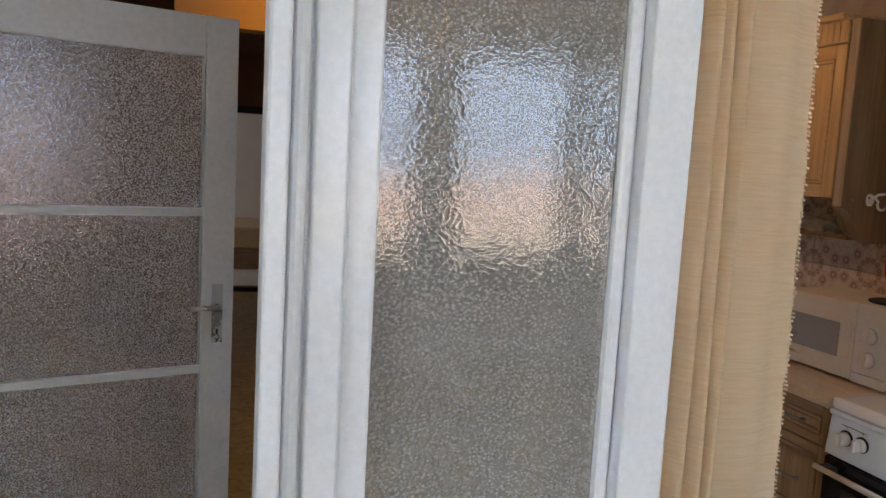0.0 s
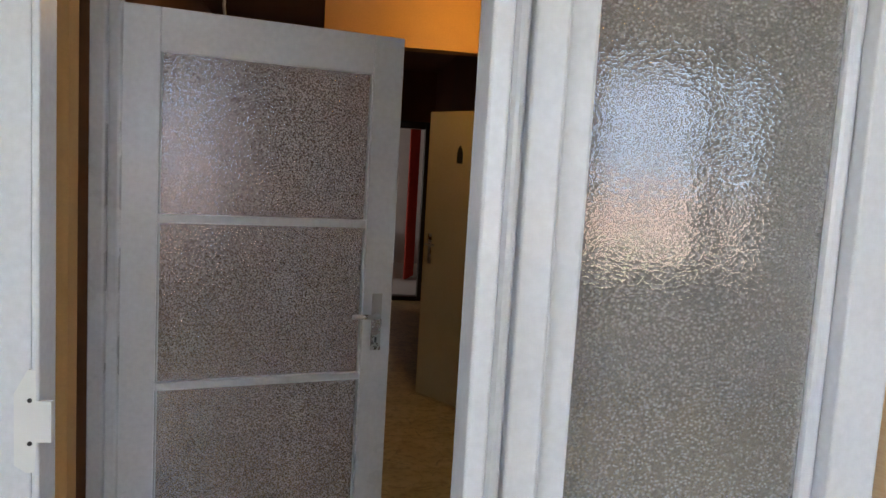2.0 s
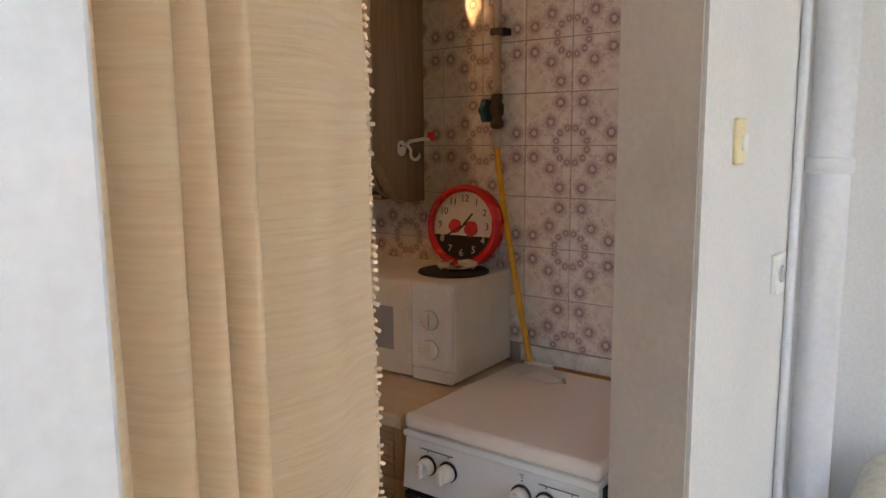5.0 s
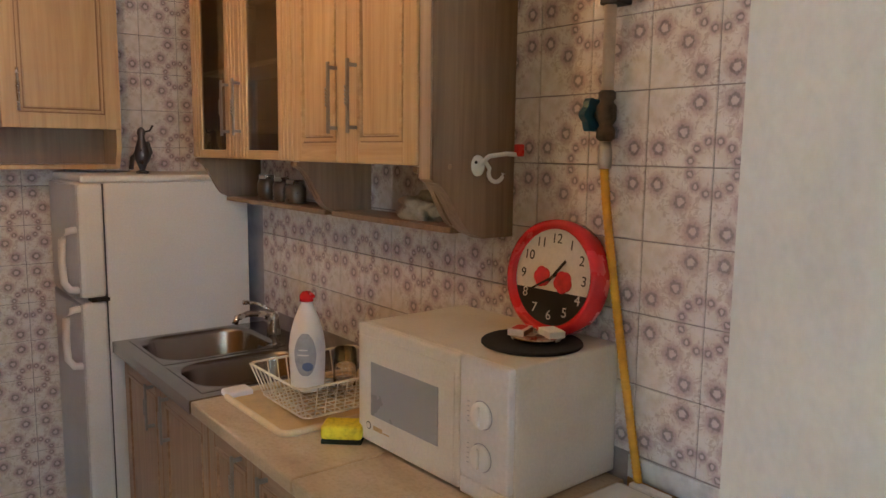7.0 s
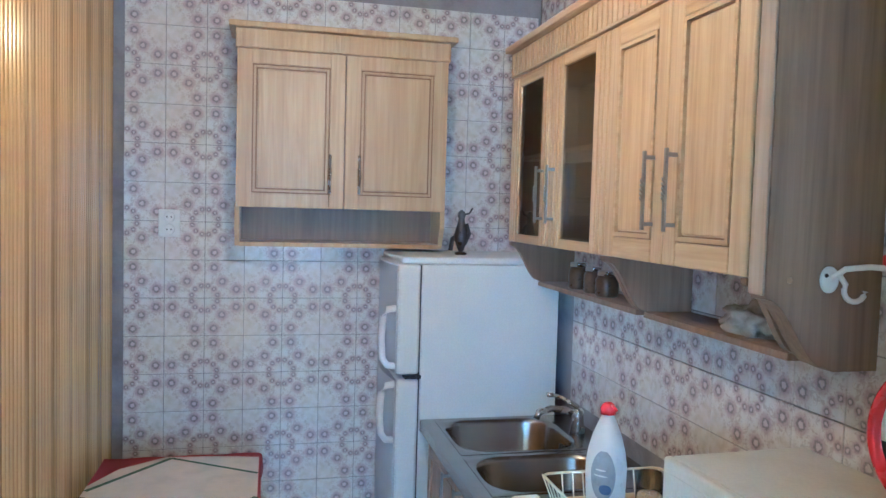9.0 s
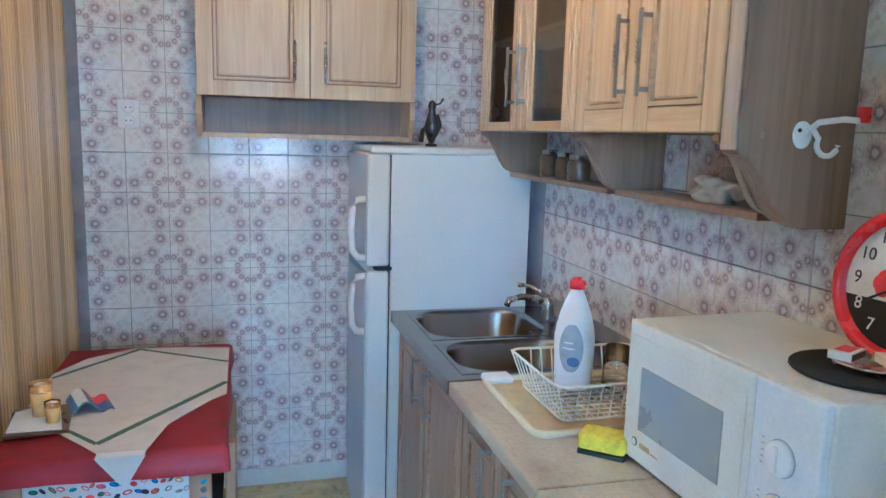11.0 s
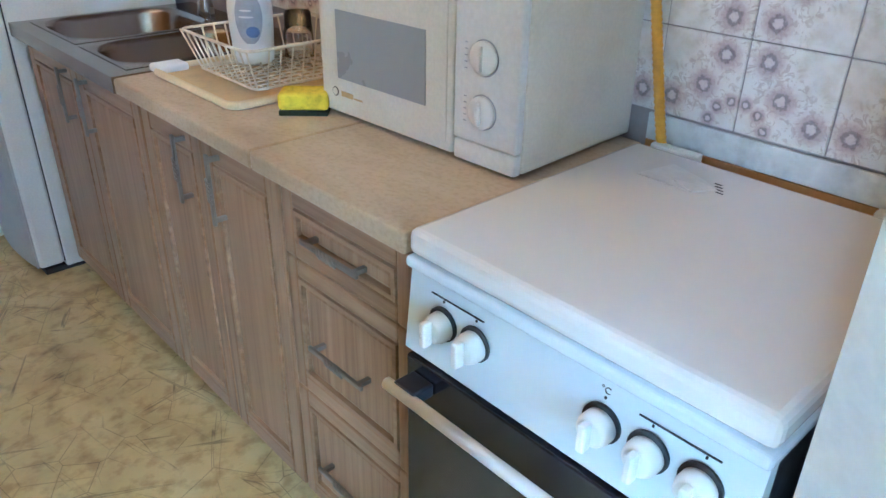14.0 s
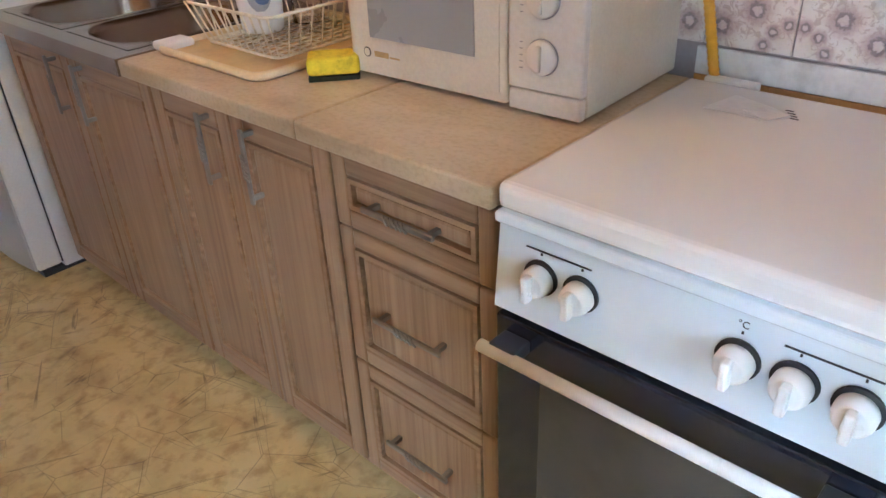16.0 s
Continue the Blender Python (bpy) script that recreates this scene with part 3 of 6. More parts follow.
# bright room at the end
bm = bmesh.new()
box(bm, -3.2, -3.05, 8.852, 9.6, 0, H)
box(bm, -3.2, -3.05, 11.2, 12.2, 0, H)
box(bm, -3.2, -3.05, 9.6, 11.2, 0, 0.7)
box(bm, -3.2, -3.05, 9.6, 11.2, 2.3, H)
box(bm, 3.05, 3.2, 8.852, 12.2, 0, H)
box(bm, -3.05, 3.05, 12.05, 12.2, 0, H)
structure("wall_end_room", bm, "wall_white", "white walls of the bright far room", "wall")
structure("floor_end_room", B(-3.04, 3.04, 8.86, 12.04, 0.0, 0.012), "wall_white", "pale floor of the bright far room", "floor")

dfr = thing("door_frame_end", "black-brown door frame at the hall's end", "door frame", (0, 8.70, 0), kind="structure")
part("post", B(-0.45, -0.37, -0.03, 0.10, 0, 2.06, bevel=0.006), "black_frame", dfr)
part("post", B(0.80, 0.88, -0.03, 0.10, 0, 2.06, bevel=0.006), "black_frame", dfr)
part("head", B(-0.37, 0.80, -0.03, 0.10, 1.98, 2.06, bevel=0.006), "black_frame", dfr)
part("threshold", B(-0.37, 0.80, -0.03, 0.10, 0.0, 0.05, bevel=0.006), "black_frame", dfr)

# ---- glazed partition ----
gp = thing("glazed_partition", "white painted fixed leaf with a tall bumpy glass pane", "glazed partition", (0, 1.40, 0), kind="structure")
part("outer_post", B(0.026, 0.062, -0.07, 0.045, 0, 2.35, bevel=0.006), "white_paint", gp)
part("outer_post", B(0.068, 0.095, -0.036, 0.045, 0, 2.35, bevel=0.010), "white_paint", gp)
part("backing", B(0.050, 0.112, -0.012, 0.034, 0.002, 2.348), "white_paint", gp)
part("stile", B(0.101, 0.160, -0.040, 0.035, 0, 2.35, bevel=0.005), "white_paint", gp)
part("stile", B(0.160, 0.214, -0.028, 0.030, 0, 2.35, bevel=0.006), "white_paint", gp)
part("bead", B(0.664, 0.694, -0.020, 0.024, 0.10, 2.25, bevel=0.009), "white_paint", gp)
part("stile", B(0.696, 0.792, -0.050, 0.045, 0, 2.35, bevel=0.005), "white_paint", gp)
part("rail", B(0.214, 0.664, -0.035, 0.030, 0, 0.10, bevel=0.005), "white_paint", gp)
part("rail", B(0.214, 0.664, -0.035, 0.030, 2.25, 2.35, bevel=0.005), "white_paint", gp)
g = part("pane", B(0.210, 0.668, -0.004, 0.002, 0.095, 2.255), "bumpy_glass", gp, "bumpy cathedral glass pane")
g.visible_shadow = False
two_faced(g, "bumpy_back")

# ---- doorway with the open glazed door ----
fr = thing("door_frame_side", "white stepped door frame with moulded casing", "door frame", (-0.80, 1.667, 0), kind="structure")
for k, (x0, x1, y0) in enumerate(((-0.30, -0.232, -0.012), (-0.226, -0.182, -0.034), (-0.176, -0.128, -0.016), (-0.124, -0.075, -0.038), (-0.069, 0.046, -0.022), (0.050, 0.064, -0.034))):
    part("casing_strip", B(x0, x1, y0, 0.055, 0, 2.1, bevel=0.005), "white_paint", fr)
part("hinge_post", B(-0.11, -0.065, 0.80, 0.87, 0, 2.03, bevel=0.006), "white_paint", fr)
part("hinge_post", B(-0.063, -0.03, 0.82, 0.87, 0, 2.03, bevel=0.006), "white_paint", fr)
part("head", B(-0.11, -0.03, 0.057, 0.80, 1.985, 2.04, bevel=0.006), "white_paint", fr)
structure("wall_beside_door", B(-3.0, -1.104, 1.66, 1.74, 0, H), "wall_white", "white wall beside the door frame", "wall")
structure("wall_edge_ochre", B(-1.16, -0.851, 2.13, 2.20, 0, H), "wall_ochre", "ochre painted wall edge beside the open door", "wall")
sp = solid("strike_plate", slab(bmesh.new(), [(-0.028, -0.085), (-0.006, -0.1), (0.008, -0.1), (0.012, -0.04), (0.038, -0.04), (0.038, 0.04), (0.012, 0.04), (0.010, 0.1), (-0.004, 0.1), (-0.028, 0.055)], -0.012, 0.0, "y"), "white_plastic",
           "white painted lock keeper plate screwed to the frame", "lock plate", (-0.752, 1.6445, 1.015))
for dz in (-0.042, 0.042):
    part("screw", lathe(bmesh.new(), [(0.0045, 0), (0.004, 0.002)], (0.0, -0.0122, dz), 12, "y"), "black", sp)

door = thing("glazed_door", "open white door with three hammered glass panes", "door", (-0.838, 2.535, 0.01), rz=15)
DW, DH = 0.875, 1.955
part("hinge_stile", B(0, 0.105, -0.02, 0.02, 0, DH, bevel=0.004), "white_paint", door)
part("lock_stile", B(DW - 0.105, DW, -0.02, 0.02, 0, DH, bevel=0.004), "white_paint", door)
part("top_rail", B(0.105, DW - 0.105, -0.02, 0.02, 1.825, DH, bevel=0.004), "white_paint", door)
part("bottom_rail", B(0.105, DW - 0.105, -0.02, 0.02, 0, 0.26, bevel=0.004), "white_paint", door)
for z in (1.325, 0.795):
    part("glazing_bar", B(0.105, DW - 0.105, -0.016, 0.016, z - 0.014, z + 0.014, bevel=0.004), "white_paint", door)
for z0, z1 in ((1.339, 1.825), (0.809, 1.311), (0.26, 0.781)):
    two_faced(part("pane", B(0.100, DW - 0.100, -0.003, 0.003, z0 - 0.004, z1 + 0.004), "hammered_glass", door, "hammered obscured glass pane"), "hammered_back")
    for x in (0.105, DW - 0.113):
        part("bead", B(x, x + 0.008, -0.011, -0.0035, z0, z1, bevel=0.002), "frame_grey", door)
pl = part("lock_plate", B(DW - 0.072, DW - 0.036, -0.0235, -0.0205, 0.885, 1.085, bevel=0.001), "steel", door, "worn steel lock plate")
bm = tube(bmesh.new(), [(DW - 0.054, -0.0236, 1.01), (DW - 0.054, -0.045, 1.01), (DW - 0.058, -0.056, 1.01), (DW - 0.075, -0.06, 1.01), (DW - 0.15, -0.058, 1.012)], 0.0085, 10)
part("lever", bm, "steel", pl)
part("keyhole", B(DW - 0.058, DW - 0.050, -0.0245, -0.0237, 0.912, 0.932), "black", pl)
for z in (1.66, 0.30):
    hg = part("hinge", tube(bmesh.new(), [(-0.012, -0.018, z - 0.05), (-0.012, -0.018, z + 0.05)], 0.009, 10), "white_paint", door)
    part("hinge_leaf", B(-0.012, -0.0005, -0.0245, -0.0215, z - 0.045, z + 0.0), "white_paint", hg)

# door, curtain, daybed and cord seen down the hall
wc = thing("wc_door", "open cream door with a small dark plaque", "door", (0.845, 4.515, 0.01), rz=124.5)
part("leaf", B(0, 0.745, -0.02, 0.02, 0, 1.90, bevel=0.004), "wc_door", wc)
part("plaque", slab(bmesh.new(), [(0.415, 1.57), (0.465, 1.57), (0.465, 1.63), (0.455, 1.665), (0.44, 1.685), (0.425, 1.665), (0.415, 1.63)], 0.0205, 0.026, "y"), "black", wc, "small dark plaque")
pl = part("lock_plate", B(0.665, 0.695, 0.0205, 0.024, 0.90, 1.10), "steel", wc)
part("lever", tube(bmesh.new(), [(0.68, 0.0245, 1.03), (0.68, 0.06, 1.03), (0.60, 0.062, 1.03)], 0.008, 8), "steel", pl)
rc = bmesh.new()
rails = []
for z in (0, 1.1, 2.2):
    rails.append([rc.verts.new((0.007 * k, 0.022 * math.sin(k * 1.05 + 0.2 * z), z)) for k in range(61)]
                 + [rc.verts.new((0.007 * k, 0.022 * math.sin(k * 1.05 + 0.2 * z) + 0.004, z)) for k in range(60, -1, -1)])
for low, high in zip(rails, rails[1:]):
    for k in range(122):
        rc.faces.new((low[k], low[(k + 1) % 122], high[(k + 1) % 122], high[k]))
solid("red_curtain", rc, "red_curtain", "red curtain hanging in the bright far room", "curtain", (0.80, 10.2, 0.02), rz=70)
bd = thing("daybed", "low daybed with pale yellow cover in the far room", "bed", (-0.45, 10.3, 0.012))
part("base", B(0.02, 0.96, 0.02, 1.68, 0.0, 0.28, bevel=0.01), "stool_wood_x", bd)
part("mattress", B(0.0, 0.98, 0.0, 1.70, 0.282, 0.56, bevel=0.05, seg=4), "cream_plastic", bd, "pale yellow cover")
cd = thing("hanging_cord", "pale knotted cord hanging from the hall ceiling", "cord", (-0.765, 4.0, H))
part("cord", tube(bmesh.new(), [(0.006 * math.sin(2.6 * k), 0.004 * math.cos(1.9 * k), -0.052 * k) for k in range(12)], 0.008, 8), "bundle_cloth", cd)
for k in (3, 6, 9):
    part("knot", lathe(bmesh.new(), [(0.006, -0.012), (0.014, -0.006), (0.014, 0.006), (0.006, 0.012)], (0.006 * math.sin(2.6 * k), 0.004 * math.cos(1.9 * k), -0.052 * k), 10), "bundle_cloth", cd)

# ---- curtain in the kitchen opening ----
def FOLD(u, v):
    """Round tubes with tight valleys on the gathered side, one broad soft fold towards the free edge."""
    w = u + 0.012 * math.sin(5 * v + 9 * u)
    stops = (-0.06, 0.10, 0.25, 0.37, 0.47, 1.06)
    for k in range(5):
        if w <= stops[k + 1] or k == 4:
            q = min(1.0, max(0.0, (w - stops[k]) / (stops[k + 1] - stops[k])))
            break
    deep = (0.075, 0.095, 0.080, 0.070, 0.055)[k] * (0.85 + 0.15 * math.sin(4 * v + 2 * k))
    tube_ = max(0.0, math.sin(math.pi * q)) ** 0.6 if k < 4 else math.sin(math.pi * min(1.0, q * 0.8 + 0.04)) ** 0.6
    soft = 0.012 * math.sin(2 * math.pi * (1.6 * q + 0.2 * v)) if k == 4 else 0.0
    return 0.03 - deep * tube_ + soft * q


def curtain():
    bm = bmesh.new()
    nu, nv = 150, 46
    rng = random.Random(4)
    grid = []
    jag = [rng.uniform(-0.004, 0.006) for _ in range(nv * 4)]
    for j in range(nv):
        v = j / (nv - 1)
        row = []
        for i in range(nu):
            u = i / (nu - 1)
            fold = FOLD(u, v)
            x = 0.800 + (0.345 + 0.045 * v ** 0.5) * u + 0.012 * math.sin(2.2 * v) + (jag[j] if i == nu - 1 else 0)
            row.append(bm.verts.new((x, 1.50 + fold - 0.06 * (1 - u), 2.33 - 2.25 * v)))
        grid.append(row)
    for a, b in zip(grid, grid[1:]):
        for k in range(nu - 1):
            f = bm.faces.new((a[k], a[k + 1], b[k + 1], b[k]))
            f.smooth = True
    bmesh.ops.solidify(bm, geom=bm.faces[:], thickness=0.003)
    return bm


cu = thing("curtain", "cream ribbed curtain pushed aside in the kitchen opening", "curtain", (0, 0, 0))
part("cloth", curtain(), "curtain", cu)
rng = random.Random(7)
for side in (0.0, 1.0):
    fringe = bmesh.new()
    for k in range(230):
        v = (k + 0.5) / 230
        z = 2.33 - 2.25 * v
        x = 0.800 + (0.345 + 0.045 * v ** 0.5) * side + 0.012 * math.sin(2.2 * v)
        y = 1.50 + FOLD(side, v) - 0.06 * (1 - side)
        away = (1 if side else -1) * rng.uniform(0.003, 0.009)
        tube(fringe, [(x, y, z), (x + away, y + rng.uniform(-0.004, 0.004), z - rng.uniform(0.0, 0.006))], 0.0026, 5)
    part("fringe", fringe, "curtain", cu, "short cream fringe")
part("rod", tube(bmesh.new(), [(0.795, 1.49, 2.335), (1.872, 1.49, 2.335)], 0.010, 10), "steel", cu)

# ---- living room corner ----
sw = thing("light_switch", "yellowed plastic light switch with a white rocker", "switch", (1.965, JY0, 1.508))
part("plate", B(-0.028, 0.028, -0.010, 0.0, -0.042, 0.042, bevel=0.004), "switch_yellow", sw)
part("rocker", B(-0.006, 0.018, -0.016, -0.0102, -0.016, 0.012, bevel=0.002), "white_plastic", sw)
so = thing("power_socket", "white wall socket beside the pipe", "socket", (2.315, JY0, 1.215))
part("plate", B(-0.036, 0.036, -0.014, 0.0, -0.045, 0.045, bevel=0.004), "white_plastic", so)
part("socket_face", lathe(bmesh.new(), [(0.020, 0), (0.018, 0.006)], (0, -0.0142, 0), 20, "y"), "frame_grey", so)
solid("conduit", tube(bmesh.new(), [(0, 0, 0), (0, 0, H)], 0.011, 12), "white_paint", "thin white painted vertical conduit", "pipe", (2.42, JY0 - 0.013, 0))
pipe = thing("riser_pipe", "white painted vertical riser pipe with a collar", "pipe", (2.53, JY0 - 0.060, 0))
part("pipe", tube(bmesh.new(), [(0, 0, 0), (0, 0, H)], 0.047, 24), "white_paint", pipe)
part("collar", lathe(bmesh.new(), [(0.0475, 1.43), (0.054, 1.435), (0.054, 1.465), (0.0475, 1.47)], (0, 0, 0), 20), "white_paint", pipe)
sf = thing("armchair", "cream textured armchair back in the corner", "armchair", (2.50, 0.90, 0))
bm = B(-0.34, 0.40, -0.42, 0.28, 0.0, 0.36, bevel=0.05, seg=3)
part("seat", bm, "sofa_fabric", sf)
bm = bmesh.new()
box(bm, -0.33, 0.39, 0.06, 0.27, 0.362, 0.675, bevel=0.10, seg=6)
for f in bm.faces:
    f.smooth = True
part("backrest", bm, "sofa_fabric", sf)

# ---- cooker ----
ck = thing("cooker", "white enamelled gas cooker with closed lid", "cooker", (1.892, 1.53, 0))
part("body", B(0.03, 0.53, 0.004, 0.516, 0.05, 0.79, bevel=0.004), "black", ck, "dark side panels")
for x in (0.06, 0.48):
    for y in (0.05, 0.47):
        part("foot", lathe(bmesh.new(), [(0.018, 0.0), (0.018, 0.05)], (x, y, 0), 12), "black", ck)
lid = part("lid", B(0.004, 0.535, 0.0, 0.52, 0.8135, 0.853, bevel=0.012, seg=3), "enamel_top", ck, "glossy white closed lid")
part("lid_hinge", B(0.530, 0.552, 0.40, 0.49, 0.835, 0.858, bevel=0.003), "white_plastic", lid)
part("lid_hinge", B(0.530, 0.552, 0.03, 0.12, 0.835, 0.858, bevel=0.003), "white_plastic", lid)
part("top_tray", B(0.0, 0.535, -0.001, 0.521, 0.795, 0.812, bevel=0.006, seg=3), "enamel_cool", ck)
panel = part("control_panel", slab(bmesh.new(), [(-0.002, 0.665), (0.028, 0.665), (0.028, 0.794), (0.012, 0.794)], 0.002, 0.518, "y"), "enamel_cool", ck)
for y in (0.445, 0.384, 0.183, 0.122, 0.060):
    kb = part("knob", lathe(bmesh.new(), [(0.0215, -0.004), (0.0215, 0.014), (0.019, 0.022), (0.016, 0.024)], (0.004, y, 0.734), 26, "x"), "white_plastic", ck)
    part("knob_grip", B(-0.036, -0.0205, y - 0.0055, y + 0.0055, 0.734 - 0.019, 0.734 + 0.019, bevel=0.003), "white_plastic", kb)
    part("knob_ring", lathe(bmesh.new(), [(0.0255, 0.0), (0.0255, 0.004)], (0.005, y, 0.736), 26, "x"), "black", kb)
    part("tick", B(0.0035, 0.0055, y - 0.0012, y + 0.0012, 0.769, 0.772), "black", panel)
for y0, y1 in ((0.372, 0.470), (0.045, 0.140)):
    part("scale_line", B(0.0045, 0.0065, y0, y1, 0.7735, 0.775), "black", panel)
od = part("oven_door", B(-0.004, 0.028, 0.006, 0.514, 0.16, 0.655, bevel=0.004), "black_gloss", ck, "black glass oven door")
part("oven_window", B(-0.0065, -0.0045, 0.085, 0.435, 0.25, 0.575, bevel=0.001), "oven_glass", od)
hd = part("handle", tube(bmesh.new(), [(-0.043, 0.008, 0.622), (-0.043, 0.512, 0.622)], 0.0095, 14), "white_plastic", od, "white bar handle")
for y in (0.045, 0.475):
    part("handle_bracket", B(-0.043, -0.0045, y - 0.022, y + 0.022, 0.612, 0.634, bevel=0.003), "black", hd)
part("drawer", B(0.0, 0.028, 0.006, 0.514, 0.055, 0.150, bevel=0.004), "enamel_cool", ck)
tx = bpy.data.curves.new("degree_mark", "FONT")
tx.body, tx.size, tx.extrude = "°C", 0.012, 0.0003
to = new("degree_mark_curve", tx)
to.matrix_world = pose(1.8995, 1.713, 0.783, 90, 0, -90)
bpy.context.view_layer.update()
me = bpy.data.meshes.new_from_object(to.evaluated_get(bpy.context.evaluated_depsgraph_get()))
bpy.data.objects.remove(to)
me.materials.append(M["black"])
tm = new("degree_mark", me)
tm.parent = panel
tm.matrix_local = pose(0.0035, 0.190, 0.7775, 84, 0, -90)

ev = thing("paper_slip", "torn paper slips lying on the cooker lid", "paper", (2.29, 1.86, 0.8535))
part("sheet", slab(bmesh.new(), [(0.003, 0.099), (0.083, 0.082), (0.060, 0.015), (0.038, -0.021), (0.002, 0.0)], 0, 0.0012), "wall_white", ev)
part("torn_sheet", slab(bmesh.new(), [(0.0, 0.0), (0.036, -0.020), (0.046, 0.020), (0.030, 0.012), (0.022, 0.045), (0.012, 0.026)], 0.0014, 0.0030), "paper", ev, "white torn sheet")
for k in range(4):
    part("print_bar", B(0.030 + 0.010 * k, 0.033 + 0.010 * k, -0.034 + 0.006 * k, -0.022 + 0.006 * k, 0.0, 0.0006), "black", ev)


# ---- fitted base units ----
CX, CT, TH = 1.915, 0.838, 0.036


def lattice_handle(parent, at, length, along):
    """Flat steel bar on two feet, its middle wrapped with slanting ribs."""
    bm = bmesh.new()
    x, y, z = at
    h = length / 2

    def bar(x0, x1, w, e0, e1, bevel=0.0):
        if along == "y":
            box(bm, x0, x1, y + e0, y + e1, z - w, z + w, bevel=bevel, seg=1)
        else:
            box(bm, x0, x1, y - w, y + w, z + e0, z + e1, bevel=bevel, seg=1)
    bar(x - 0.029, x - 0.022, 0.0052, -h, h, 0.0015)
    for q in (-0.84 * h, 0.84 * h):
        bar(x - 0.0225, x - 0.0005, 0.0042, q - 0.0045, q + 0.0045)
    e = Vector((0, 1, 0)) if along == "y" else Vector((0, 0, 1))
    side = Vector((0, 0, 1)) if along == "y" else Vector((0, 1, 0))
    for k in range(5):
        c = Vector((x - 0.029, y, z)) + e * 0.010 * (k - 2)
        tube(bm, [c - side * 0.0075 - e * 0.005, c - Vector((0.003, 0, 0)), c + side * 0.0075 + e * 0.005], 0.0023, 6)
    return part("handle", bm, "satin_steel", parent, "satin steel bar handle with ribbed middle")


def panel_front(parent, name, y0, y1, z0, z1, x, material, across, border=0.05, handle=None):
    """A framed front facing the room: two stiles, two rails, moulding and a raised field."""
    t = 0.018
    d = part(name, B(x + 0.010, x + t, y0, y1, z0, z1), "cab_groove" if material == "cab_wood" else "groove_wood", parent)
    b = border
    part("stile", B(x, x + 0.0105, y0, y0 + b, z0, z1, bevel=0.004), material, d)
    part("stile", B(x, x + 0.0105, y1 - b, y1, z0, z1, bevel=0.004), material, d)
    part("rail", B(x, x + 0.0105, y0 + b, y1 - b, z0, z0 + b, bevel=0.004), across, d)
    part("rail", B(x, x + 0.0105, y0 + b, y1 - b, z1 - b, z1, bevel=0.004), across, d)
    bead = bmesh.new()
    q = b + 0.003
    for ya, yb, za, zb in ((y0 + q, y0 + q + 0.009, z0 + q, z1 - q), (y1 - q - 0.009, y1 - q, z0 + q, z1 - q),
                           (y0 + q + 0.009, y1 - q - 0.009, z0 + q, z0 + q + 0.009), (y0 + q + 0.009, y1 - q - 0.009, z1 - q - 0.009, z1 - q)):
        box(bead, x - 0.0015, x + 0.0098, ya, yb, za, zb)
    part("moulding", bead, across, d)
    m = b + 0.016
    if y1 - y0 > 2 * m + 0.02 and z1 - z0 > 2 * m + 0.02:
        part("field", B(x + 0.003, x + 0.0105, y0 + m, y1 - m, z0 + m, z1 - m, bevel=0.006), material, d)
    if handle:
        lattice_handle(d, (x, *handle[:2]), *handle[2:])
    return d


def base_unit(y0, y1, top, label):
    u = thing("base_cabinet", label, "cabinet", (0, y0, 0), group="base cabinets along the wall")
    w = y1 - y0
    part("carcass", B(CX + 0.020, 2.45, 0.001, w - 0.001, 0.09, top), "side_wood", u)
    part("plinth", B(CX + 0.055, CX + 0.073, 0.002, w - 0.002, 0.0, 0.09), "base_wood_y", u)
    return u, w


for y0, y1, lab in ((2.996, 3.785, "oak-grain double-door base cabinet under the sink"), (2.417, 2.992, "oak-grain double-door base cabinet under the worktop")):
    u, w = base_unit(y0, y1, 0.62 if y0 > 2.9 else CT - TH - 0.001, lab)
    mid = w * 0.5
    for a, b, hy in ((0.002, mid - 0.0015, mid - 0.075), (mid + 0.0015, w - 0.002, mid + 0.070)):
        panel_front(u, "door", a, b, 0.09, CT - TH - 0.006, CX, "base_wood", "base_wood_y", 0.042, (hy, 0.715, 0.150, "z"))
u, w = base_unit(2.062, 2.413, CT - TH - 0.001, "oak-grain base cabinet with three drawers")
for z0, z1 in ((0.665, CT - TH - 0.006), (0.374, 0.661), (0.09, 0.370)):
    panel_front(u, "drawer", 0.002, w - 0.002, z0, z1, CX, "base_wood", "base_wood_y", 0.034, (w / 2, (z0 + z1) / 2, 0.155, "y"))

wt = thing("worktop", "beige stone-pattern laminate worktop in two lengths", "worktop", (0, 2.06, CT - TH))
part("board", B(CX - 0.015, EX - 0.008, 0.002, 0.4185, 0.0, TH, bevel=0.005), "worktop", wt)
part("board", B(CX - 0.015, EX - 0.008, 0.4200, 1.022, 0.0, TH, bevel=0.005), "worktop", wt)

# sink
sk = thing("sink", "stainless steel double-bowl sink with dull front lip", "sink", (0, 3.085, CT - TH))


def rounded(x0, x1, y0, y1, r, n=6):
    pts = []
    for cx, cy, a0 in ((x1 - r, y1 - r, 0), (x0 + r, y1 - r, 90), (x0 + r, y0 + r, 180), (x1 - r, y0 + r, 270)):
        for k in range(n + 1):
            a = radians(a0 + 90 * k / n)
            pts.append((cx + r * math.cos(a), cy + r * math.sin(a)))
    return pts


